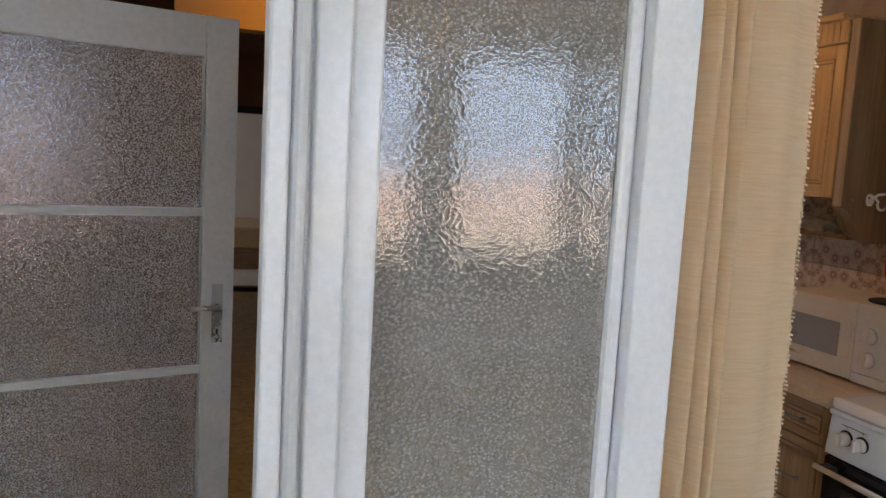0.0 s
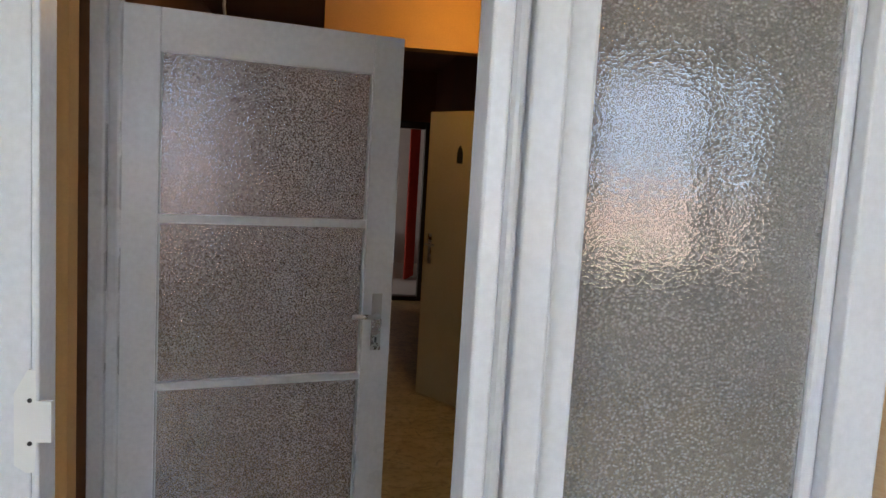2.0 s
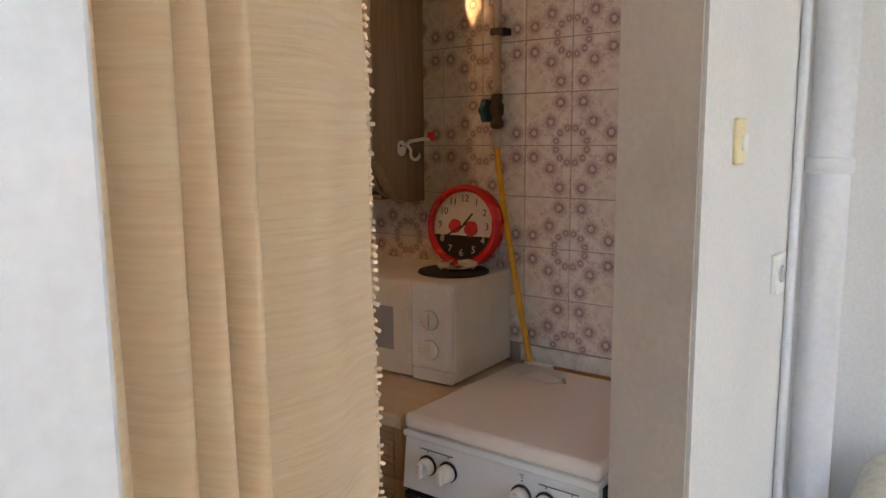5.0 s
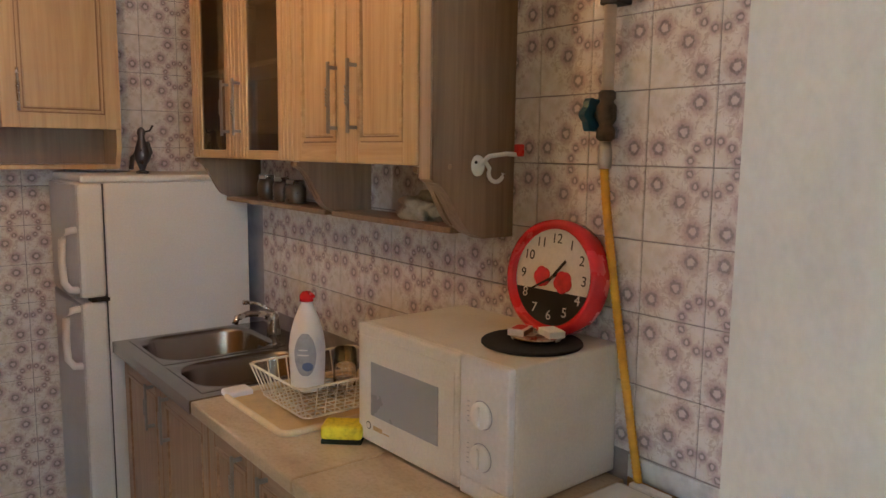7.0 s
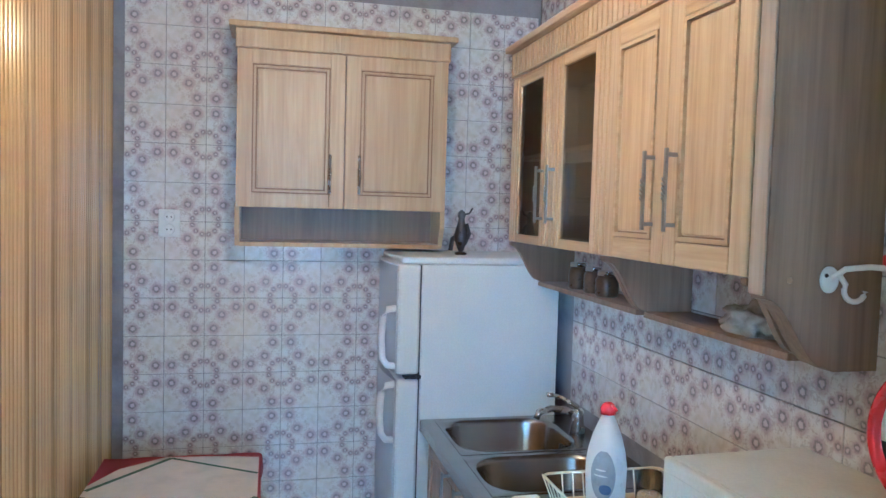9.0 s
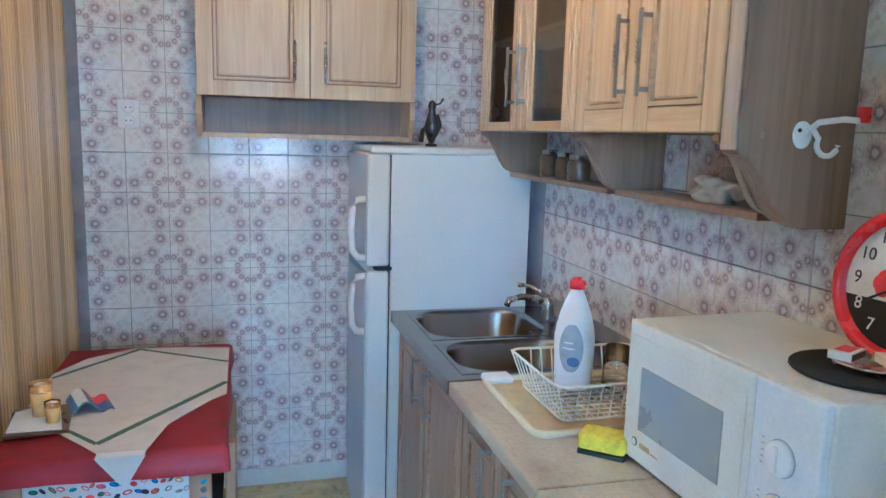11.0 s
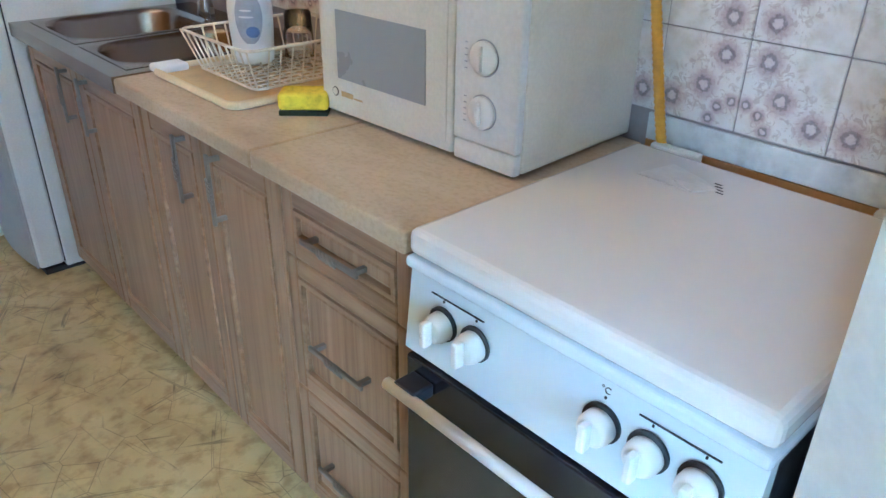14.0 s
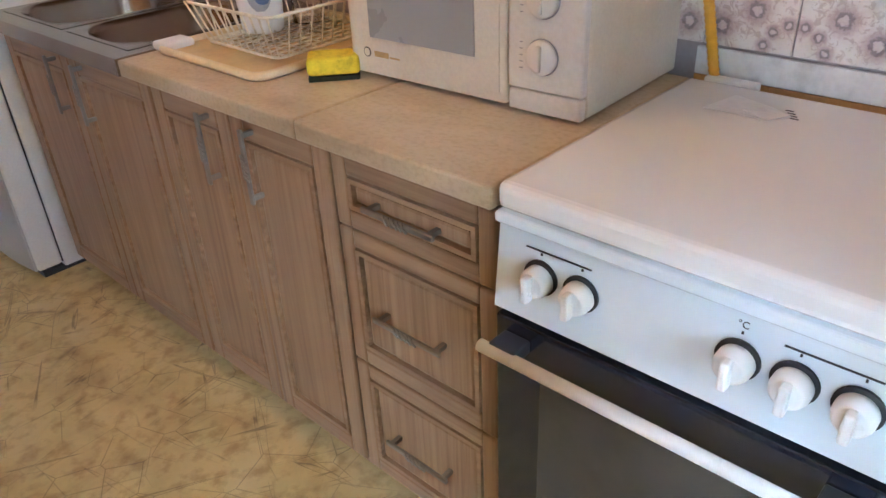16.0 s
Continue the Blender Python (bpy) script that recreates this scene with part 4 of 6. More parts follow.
def bowl(bm, x0, x1, y0, y1, top, depth):
    rings = []
    flat = []
    for cx, cy, a0 in ((x1 + 0.012, y1 + 0.012, 0), (x0 - 0.012, y1 + 0.012, 90), (x0 - 0.012, y0 - 0.012, 180), (x1 + 0.012, y0 - 0.012, 270)):
        for k in range(7):
            a = radians(a0 + 90 * k / 6)
            c, q = math.cos(a), math.sin(a)
            h = max(abs(c), abs(q))
            sx_, sy_ = (-1 if a0 in (0, 270) else 1), (-1 if a0 in (0, 90) else 1)
            flat.append(bm.verts.new((cx + 0.11 * (sx_ + c / h), cy + 0.11 * (sy_ + q / h), top + 0.001)))
    rings.append(flat)
    for ins, z in ((-0.004, top + 0.004), (0.0, top + 0.002), (0.006, top - 0.012), (0.014, top - depth + 0.03), (0.035, top - depth + 0.004), (0.07, top - depth)):
        rings.append([bm.verts.new((a, b, z)) for a, b in rounded(x0 + ins, x1 - ins, y0 + ins, y1 - ins, 0.105 - ins * 0.3)])
    n = len(rings[0])
    for a, b in zip(rings, rings[1:]):
        for k in range(n):
            f = bm.faces.new((a[k], a[(k + 1) % n], b[(k + 1) % n], b[k]))
            f.smooth = True
    bm.faces.new(rings[-1])
    return bm


top = TH + 0.002
S = [(1.96, 2.36, 0.05, 0.335), (1.96, 2.36, 0.385, 0.735)]
deck = bmesh.new()
for x0, x1, y0, y1 in ((CX - 0.017, 1.95, 0.0, 0.775), (2.37, EX - 0.006, 0.0, 0.775), (1.95, 2.37, 0.0, 0.04), (1.95, 2.37, 0.345, 0.375), (1.95, 2.37, 0.745, 0.775)):
    box(deck, x0, x1, y0, y1, 0.0, top)
part("deck", deck, "sink_steel", sk)
for s in S:
    bw = part("bowl", bowl(bmesh.new(), *s, top, 0.16), "sink_steel", sk)
    for k in range(3):
        part("overflow_slot", B(2.335, 2.3465, s[2] + 0.10 + 0.02 * k, s[2] + 0.108 + 0.02 * k, top - 0.055, top - 0.03), "black", bw)
tap = thing("tap", "chrome mixer tap behind the sink", "tap", (2.41, 3.64, CT + 0.002))
part("base", lathe(bmesh.new(), [(0.026, 0), (0.026, 0.01), (0.020, 0.05), (0.020, 0.075), (0.012, 0.085)], (0, 0, 0), 20), "chrome", tap)
part("spout", tube(bmesh.new(), [(0, 0, 0.05), (-0.05, -0.02, 0.085), (-0.12, -0.05, 0.10), (-0.17, -0.07, 0.095), (-0.18, -0.074, 0.075)], 0.011, 12), "chrome", tap)
part("lever", tube(bmesh.new(), [(0, 0, 0.085), (-0.04, 0.05, 0.11), (-0.07, 0.09, 0.112)], 0.007, 10), "chrome", tap)
part("lever_end", lathe(bmesh.new(), [(0.010, 0), (0.013, 0.006), (0.010, 0.016)], (-0.07, 0.09, 0.104), 12), "chrome", tap)

# ---- fridge ----
fg = thing("fridge", "white two-door fridge-freezer with grey fronts", "fridge", (1.80, 3.872, 0))
part("body", B(0.095, 0.62, 0.0, 0.44, 0.02, 1.40, bevel=0.006), "fridge_white", fg)
part("top", B(0.02, 0.625, -0.003, 0.443, 1.401, 1.425, bevel=0.008), "fridge_white", fg)
for z0, z1 in ((1.0, 1.40), (0.035, 0.985)):
    d = part("door", B(0.012, 0.092, 0.0, 0.44, z0, z1, bevel=0.012, seg=3), "fridge_white", fg)
    part("front_skin", slab(bmesh.new(), [(-0.014 + 0.02 * (2 * k / 12 - 1) ** 2, 0.004 + 0.432 * k / 12) for k in range(13)] + [(0.012, 0.436), (0.012, 0.004)], z0 + 0.006, z1 - 0.006), "fridge_grey", d, "dull grey door front")
    za, zb = (1.03, 1.24) if z0 > 0.9 else (0.76, 0.965)
    part("handle", tube(bmesh.new(), [(0.01, 0.018, za), (-0.022, 0.016, za + 0.004), (-0.040, 0.016, za + 0.03), (-0.044, 0.016, (za + zb) / 2), (-0.040, 0.016, zb - 0.03), (-0.022, 0.016, zb - 0.004), (0.01, 0.018, zb)], 0.0125, 10), "white_plastic", d, "white loop handle")
part("hinge", B(0.04, 0.10, -0.004, 0.05, 0.986, 0.999), "black", fg)
part("gasket", B(0.0921, 0.0949, 0.004, 0.436, 0.04, 1.395), "black", fg)
part("foot", B(0.03, 0.6, 0.02, 0.42, 0.0, 0.019), "black", fg)
bird = bmesh.new()
lathe(bird, [(0.022, 0.0), (0.024, 0.008), (0.010, 0.012)], (0, 0, 0), 16)
lathe(bird, [(0.008, 0.010), (0.016, 0.03), (0.026, 0.055), (0.028, 0.075), (0.022, 0.10), (0.014, 0.125), (0.012, 0.14), (0.016, 0.150), (0.012, 0.165), (0.003, 0.172)], (0, 0, 0), 16, sy=0.7)
tube(bird, [(0.01, 0, 0.155), (0.03, 0, 0.16), (0.042, 0, 0.18)], 0.004, 6)
tube(bird, [(-0.01, 0.004, 0.10), (-0.034, 0.004, 0.06), (-0.040, 0.004, 0.015)], 0.009, 8)
tube(bird, [(0.015, 0.0, 0.04), (0.032, 0.0, 0.08), (0.02, 0, 0.12)], 0.007, 8)
solid("bird_figurine", bird, "figurine_wood", "dark carved bird figurine on the fridge", "figurine", (2.08, 4.05, 1.425), rz=-20)

# ---- wall cabinets ----
UX, UZ, UT = 2.212, 1.488, 2.075


def scroll_board(y, parent, t=0.018):
    out = [(UX + 0.005, UZ - 0.001), (UX + 0.005, UZ - 0.012)]
    for k in range(11):
        q = k / 10
        out.append((UX + 0.01 + 0.105 * q, UZ - 0.016 - 0.125 * (0.5 - 0.5 * math.cos(math.pi * q))))
    out += [(UX + 0.15, UZ - 0.160), (EX - 0.006, UZ - 0.160), (EX - 0.006, UZ - 0.001)]
    bm = bmesh.new()
    slab(bm, out, y, y + t, "y")
    return part("scroll_bracket", bm, "side_wood", parent)


def wall_unit(y0, y1, glazed, label):
    u = thing("wall_cabinet", label, "cabinet", (0, y0, 0), group="wall cabinets above the worktop")
    w = y1 - y0
    part("side", B(UX + 0.02, EX - 0.006, 0.0, 0.018, UZ, UT), "side_wood", u)
    part("side", B(UX + 0.02, EX - 0.006, w - 0.018, w, UZ, UT), "side_wood", u)
    part("bottom", B(UX + 0.02, EX - 0.006, 0.018, w - 0.018, UZ, UZ + 0.018), "side_wood", u)
    part("top", B(UX + 0.02, EX - 0.006, 0.018, w - 0.018, UT - 0.018, UT), "side_wood", u)
    part("back", B(EX - 0.012, EX - 0.007, 0.018, w - 0.018, UZ + 0.018, UT - 0.018), "side_wood", u)
    part("shelf", B(UX + 0.04, EX - 0.014, 0.018, w - 0.018, 1.78, 1.796), "cab_wood_y", u)
    part("under_shelf", B(UX + 0.115, EX - 0.008, 0.019, w - 0.019, UZ - 0.160, UZ - 0.146), "side_wood", u)
    scroll_board(0.0, u)
    scroll_board(w - 0.018, u)
    mid = w / 2
    for a, b, hy in ((0.001, mid - 0.0015, mid - 0.048), (mid + 0.0015, w - 0.001, mid + 0.048)):
        if not glazed:
            panel_front(u, "door", a, b, UZ + 0.001, UT - 0.002, UX, "cab_wood", "cab_wood_y", 0.052, (hy, UZ + 0.165, 0.18, "z"))
        else:
            d = part("door", B(UX, UX + 0.018, a, a + 0.085, UZ + 0.001, UT - 0.002, bevel=0.003), "cab_wood", u)
            part("stile", B(UX, UX + 0.018, b - 0.085, b, UZ + 0.001, UT - 0.002, bevel=0.003), "cab_wood", d)
            part("rail", B(UX, UX + 0.018, a + 0.085, b - 0.085, UZ + 0.001, UZ + 0.03, bevel=0.003), "cab_wood_y", d)
            part("rail", B(UX, UX + 0.018, a + 0.085, b - 0.085, UT - 0.04, UT - 0.002, bevel=0.003), "cab_wood_y", d)
            for q in (a + 0.02, a + 0.045, b - 0.065, b - 0.04):
                part("reed", B(UX - 0.004, UX + 0.001, q, q + 0.018, UZ + 0.006, UT - 0.01, bevel=0.002), "cab_wood", d)
            part("pane", B(UX + 0.007, UX + 0.010, a + 0.08, b - 0.08, UZ + 0.026, UT - 0.036), "dark_glass", d)
            lattice_handle(d, (UX - 0.003, hy, UZ + 0.165), 0.18, "z")
    return u, w


wall_unit(3.078, 3.870, True, "oak-grain wall cabinet with two glazed doors")
wall_unit(2.474, 3.074, False, "oak-grain wall cabinet with two panelled doors")
ep = thing("cabinet_end_panel", "grey-brown wood-grain cabinet end panel with scroll cut", "cabinet panel", (0, 0, 0))
part("panel", slab(bmesh.new(), [(UX + 0.012, 2.16), (UX + 0.012, UZ - 0.03)] + [(UX + 0.016 + 0.125 * k / 10, UZ - 0.035 - 0.125 * (0.5 - 0.5 * math.cos(math.pi * k / 10))) for k in range(11)] + [(UX + 0.16, UZ - 0.168), (EX - 0.004, UZ - 0.168), (EX - 0.004, 2.16)], 2.428, 2.4725, "y"), "side_wood", ep)
part("edge_strip", B(UX + 0.006, UX + 0.0115, 2.430, 2.4715, UZ - 0.028, 2.16, bevel=0.002), "stool_wood", ep)
part("dowel_cap", lathe(bmesh.new(), [(0.006, 0), (0.005, 0.0015)], (UX + 0.06, 2.428, UZ + 0.0), 14, "y"), "base_wood", ep)
cn = thing("cornice", "fluted wooden cornice along the wall cabinets", "cornice", (0, 2.474, UT))
part("board", B(UX - 0.008, EX - 0.008, 0, 1.396, 0.001, 0.085, bevel=0.003), "cab_wood_y", cn)
part("cap", B(UX - 0.035, EX - 0.008, 0, 1.396, 0.086, 0.108, bevel=0.005), "cab_wood_y", cn)
for k in range(46):
    part("flute", B(UX - 0.0125, UX - 0.0085, 0.005 + 0.030 * k, 0.024 + 0.030 * k, 0.006, 0.080, bevel=0.0015), "cab_wood", cn)

# cabinet on the back wall
bc = thing("wall_cabinet", "oak-grain wall cabinet with open shelf on the back wall", "cabinet", (1.237, 4.11, 0))
W = 0.79
part("body", B(0.004, W - 0.004, 0.020, 0.205, 1.60, 2.165), "side_wood", bc)
for a, b, hx in ((0.0, W / 2 - 0.002, W / 2 - 0.055), (W / 2 + 0.002, W, W / 2 + 0.055)):
    d = part("door", B(a, b, 0.006, 0.018, 1.587, 2.165), "cab_groove", bc)
    for x0, x1 in ((a, a + 0.055), (b - 0.055, b)):
        part("stile", B(x0, x1, 0.0, 0.0065, 1.587, 2.165, bevel=0.0025), "cab_wood", d)
    for z0, z1 in ((1.587, 1.640), (2.112, 2.165)):
        part("rail", B(a + 0.055, b - 0.055, 0.0, 0.0065, z0, z1, bevel=0.0025), "cab_wood", d)
    part("moulding", B(a + 0.060, a + 0.068, 0.001, 0.0065, 1.645, 2.107, bevel=0.002), "cab_wood", d)
    part("moulding", B(b - 0.068, b - 0.060, 0.001, 0.0065, 1.645, 2.107, bevel=0.002), "cab_wood", d)
    for z0, z1 in ((1.645, 1.653), (2.099, 2.107)):
        part("moulding", B(a + 0.0685, b - 0.0685, 0.001, 0.0065, z0, z1, bevel=0.002), "cab_wood", d)
    part("field", B(a + 0.074, b - 0.074, 0.001, 0.0065, 1.659, 2.093, bevel=0.004), "cab_wood", d)
    hb = bmesh.new()
    tube(hb, [(hx, -0.02, 1.645), (hx, -0.02, 1.79)], 0.0055, 8)
    for z in (1.66, 1.775):
        tube(hb, [(hx, -0.02, z), (hx, 0.0, z)], 0.0045, 8)
    for k in range(4):
        lathe(hb, [(0.006, 0), (0.0085, 0.005), (0.006, 0.010)], (hx, -0.02, 1.70 + 0.011 * k), 10)
    part("handle", hb, "chrome", d, "steel bar handle")
part("end_board", slab(bmesh.new(), [(0.02, 1.599), (0.205, 1.599), (0.205, 1.44), (0.06, 1.44), (0.02, 1.52)], -0.004, 0.014, "x"), "cab_wood", bc)
part("end_board", slab(bmesh.new(), [(0.02, 1.599), (0.205, 1.599), (0.205, 1.44), (0.06, 1.44), (0.02, 1.52)], W - 0.014, W + 0.004, "x"), "cab_wood", bc)
part("open_shelf", B(0.014, W - 0.014, 0.03, 0.205, 1.44, 1.456), "cab_wood", bc)
part("shelf_back", B(0.014, W - 0.014, 0.198, 0.206, 1.457, 1.599), "side_wood", bc)
part("cornice", B(-0.006, W + 0.006, -0.008, 0.205, 2.166, 2.236, bevel=0.003), "cab_wood", bc)
part("cornice_cap", B(-0.03, W + 0.03, -0.03, 0.206, 2.237, 2.258, bevel=0.005), "cab_wood", bc)
for k in range(27):
    part("flute", B(0.0 + 0.0295 * k, 0.018 + 0.0295 * k, -0.0125, -0.0085, 2.171, 2.231, bevel=0.0015), "cab_wood", bc)
ws = thing("power_socket", "white double wall socket on the tiles", "socket", (0.983, BY, 1.515))
part("plate", B(-0.040, 0.040, -0.013, -0.001, -0.053, 0.053, bevel=0.004), "white_plastic", ws)
for dz in (-0.024, 0.024):
    fc = part("socket_face", lathe(bmesh.new(), [(0.021, 0), (0.019, 0.004)], (0, -0.0132, dz), 22, "y"), "white_plastic", ws)
    for dx in (-0.008, 0.008):
        part("socket_hole", lathe(bmesh.new(), [(0.003, 0), (0.003, 0.001)], (dx, -0.0174, dz), 8, "y"), "black", fc)


# ---- on the worktop ----
def lettering(body, size, parent, m, material="black", depth=0.0003):
    c = bpy.data.curves.new("lettering", "FONT")
    c.body, c.size, c.extrude, c.align_x, c.align_y = body, size, depth, "CENTER", "CENTER"
    o = new("lettering_curve", c)
    bpy.context.view_layer.update()
    me = bpy.data.meshes.new_from_object(o.evaluated_get(bpy.context.evaluated_depsgraph_get()))
    bpy.data.objects.remove(o)
    me.materials.append(M[material])
    ob = new("numeral", me)
    ob.parent = parent
    ob.matrix_local = m
    return ob


mw = thing("microwave_oven", "yellowed white microwave oven with two dials", "microwave", (2.148, 2.085, CT), rz=2.2)
part("case", B(0.016, 0.325, 0.0, 0.493, 0.006, 0.288, bevel=0.005), "mw_white", mw)
for x in (0.04, 0.28):
    for y in (0.03, 0.46):
        part("foot", lathe(bmesh.new(), [(0.012, 0), (0.014, 0.006)], (x, y, 0), 12), "black", mw)
md = part("door", B(-0.004, 0.015, 0.138, 0.494, 0.010, 0.288, bevel=0.006, seg=3), "mw_white", mw)
part("door_rim", B(-0.006, -0.0035, 0.150, 0.480, 0.028, 0.262, bevel=0.001), "mw_white", md)
part("window", B(-0.0085, -0.0062, 0.198, 0.437, 0.080, 0.206, bevel=0.001), "mw_window", md, "grey perforated door window")
part("emblem", lathe(bmesh.new(), [(0.009, 0), (0.009, 0.0008)], (-0.0062, 0.448, 0.052), 20, "x"), "black", md)
part("emblem_centre", lathe(bmesh.new(), [(0.0072, 0), (0.0072, 0.0006)], (-0.0071, 0.448, 0.052), 20, "x"), "mw_white", md)
part("brand_bar", B(-0.0068, -0.0062, 0.395, 0.43, 0.046, 0.056), "print_gold", md)
part("brand_bar", B(-0.0068, -0.0062, 0.368, 0.392, 0.047, 0.050), "print_gold", md)
mp = part("control_panel", B(-0.004, 0.015, 0.0, 0.135, 0.043, 0.288, bevel=0.004), "mw_panel", mw)
part("open_button", B(-0.003, 0.015, 0.001, 0.134, 0.006, 0.041, bevel=0.004), "mw_panel", mw)
for z in (0.183, 0.098):
    dl = part("dial", lathe(bmesh.new(), [(0.0265, 0.0), (0.0265, 0.006), (0.024, 0.009), (0.008, 0.010)], (-0.0045, 0.070, z), 32, "x"), "white_plastic", mp)
    part("dial_ring", lathe(bmesh.new(), [(0.0285, 0.0), (0.0285, 0.0008)], (-0.0042, 0.070, z), 32, "x"), "print_grey", dl)
    part("dial_grip", B(-0.0205, -0.0135, 0.066, 0.074, z - 0.020, z + 0.020, bevel=0.002), "white_plastic", dl)
    for k in range(5):
        part("dial_mark", B(-0.0047, -0.0042, 0.106, 0.112, z - 0.022 + 0.010 * k, z - 0.0205 + 0.010 * k), "print_grey", mp)

mat_ = bmesh.new()
lathe(mat_, [(0.104, 0), (0.106, 0.002), (0.106, 0.005), (0.104, 0.007)], (0, 0, 0), 48)
solid("round_mat", mat_, "black_felt", "round black felt mat on the microwave", "mat", (2.315, 2.20, CT + 0.2885))
asht = thing("ashtray", "small round metal ashtray on the black mat", "ashtray", (2.325, 2.195, CT + 0.296))
part("dish", lathe(bmesh.new(), [(0.040, 0), (0.056, 0.006), (0.058, 0.012), (0.055, 0.012), (0.040, 0.003), (0.004, 0.003)], (0, 0, 0), 32), "chrome", asht)
for dx, dy, r, lab in ((-0.028, 0.022, 24, "matchbox with red and white label"), (0.012, -0.03, 70, "white matchbox with dark side")):
    mb = thing("matchbox", lab, "matchbox", (2.325 + dx, 2.195 + dy, CT + 0.3085), rz=r)
    part("sleeve", B(-0.026, 0.026, -0.018, 0.018, 0, 0.014, bevel=0.001), "paper", mb)
    part("label_print", B(-0.020, 0.020, -0.012, 0.012, 0.0142, 0.0147), "red_print" if r == 24 else "linen_white", mb)
    part("striker", B(-0.025, 0.025, -0.0187, -0.0182, 0.002, 0.012), "jar_brown", mb)

# wall clock leaning behind the microwave's top
ck2 = thing("wall_clock", "round red wall clock with half white, half black face", "clock", (2.392, 2.222, CT + 0.289), ry=8, rz=4)
R, C = 0.126, 0.128
part("case", lathe(bmesh.new(), [(R - 0.022, 0.012), (R - 0.020, 0.026), (R - 0.012, 0.032), (R - 0.003, 0.026), (R, 0.010), (R, -0.015), (R - 0.008, -0.024), (0.03, -0.024)], (0, 0, C), 64, "x"), "red_plastic", ck2)
rf = R - 0.021
zc = -0.030
up, dn = [], []
a0 = math.asin(zc / rf)
for k in range(41):
    a = a0 + (math.pi - 2 * a0) * k / 40
    up.append((rf * math.cos(a), C + rf * math.sin(a)))
    a = math.pi - a0 + (math.pi + 2 * a0) * k / 40
    dn.append((rf * math.cos(a), C + rf * math.sin(a)))
part("dial", slab(bmesh.new(), up, -0.0140, -0.0110, "x"), "paper", ck2, "white upper half of the dial")
part("dial", slab(bmesh.new(), dn, -0.0138, -0.0110, "x"), "black", ck2, "black lower half of the dial")
for h in range(1, 13):
    a = radians(90 - 30 * h)
    y, z = 0.083 * math.cos(a), 0.083 * math.sin(a)
    lettering(str(h), 0.030, ck2, pose(-0.0148, -y, C + z, 90, 0, -90), "black" if z > zc else "paper")
for k, (y, z, r) in enumerate(((0.030, -0.002, 0.024), (-0.028, -0.008, 0.026))):
    bl = bmesh.new()
    for q in range(5):
        an = 1.26 * q + k
        lathe(bl, [(r * 0.62, 0.0), (r * 0.55, 0.0008 + 0.00015 * q)], (-0.0143, y + 0.35 * r * math.cos(an), C + z + 0.35 * r * math.sin(an)), 18, "x")
    part("printed_rose", bl, "red_print", ck2, "printed red rose")
for ang, ln, wd, dx in ((240, 0.070, 0.0022, 0.0), (40, 0.050, 0.003, 0.0012)):
    a = radians(90 - ang)
    hb = B(-0.0006, 0.0006, -wd, wd, -0.012, ln)
    hand_pin = part("pointer", hb, "black", ck2)
    hand_pin.matrix_local = Matrix.Translation((-0.0165 - dx, 0, C)) @ Matrix.Rotation(radians(ang), 4, "X")
part("pivot", lathe(bmesh.new(), [(0.004, 0), (0.003, 0.003)], (-0.0162, 0, C), 14, "x"), "steel", ck2)

# gas pipe, valve and hose
gp2 = thing("gas_pipe", "painted gas pipe with valve and yellow hose", "gas pipe", (2.44, 2.13, 0))
part("pipe", tube(bmesh.new(), [(0.0, 0, 1.64), (0.0, 0, H)], 0.0125, 14), "pipe_paint", gp2)
part("clip", B(-0.016, EX - 2.44, -0.03, 0.016, 1.815, 1.835, bevel=0.003), "black", gp2)
vv = part("valve", lathe(bmesh.new(), [(0.012, 1.546), (0.020, 1.552), (0.020, 1.568), (0.014, 1.578), (0.021, 1.590), (0.021, 1.616), (0.014, 1.626), (0.018, 1.632), (0.018, 1.644), (0.013, 1.648)], (0, 0, 0), 10), "bronze", gp2, "dark bronze valve body")
whl = bmesh.new()
rim_ = [(0.0 + (0.034 + 0.004 * math.cos(6 * a)) * math.cos(a), 1.600 + (0.034 + 0.004 * math.cos(6 * a)) * math.sin(a)) for a in [2 * math.pi * k / 36 for k in range(36)]]
slab(whl, rim_, 0.026, 0.042, "y")
part("valve_wheel", whl, "valve_blue", vv, "blue handwheel")
part("stem", tube(bmesh.new(), [(0, 0.016, 1.600), (0, 0.0255, 1.600)], 0.008, 10), "bronze", vv)
part("nut", lathe(bmesh.new(), [(0.013, 1.49), (0.015, 1.505), (0.015, 1.525), (0.011, 1.545)], (0, 0, 0), 6), "steel", vv)
hose = bmesh.new()
pts = []
for k in range(140):
    q = k / 139
    pts.append((0.004 * math.sin(3 * q), -0.135 * q ** 1.25, 1.49 - 0.70 * q))
rings = []
tube(hose, pts, 0.0098, 10)
for i, v in enumerate(hose.verts):
    if (i // 10) % 2:
        p = Vector(pts[i // 10])
        v.co = p + (v.co - p) * 0.86
part("hose", hose, "hose_yellow", gp2, "yellow corrugated hose")

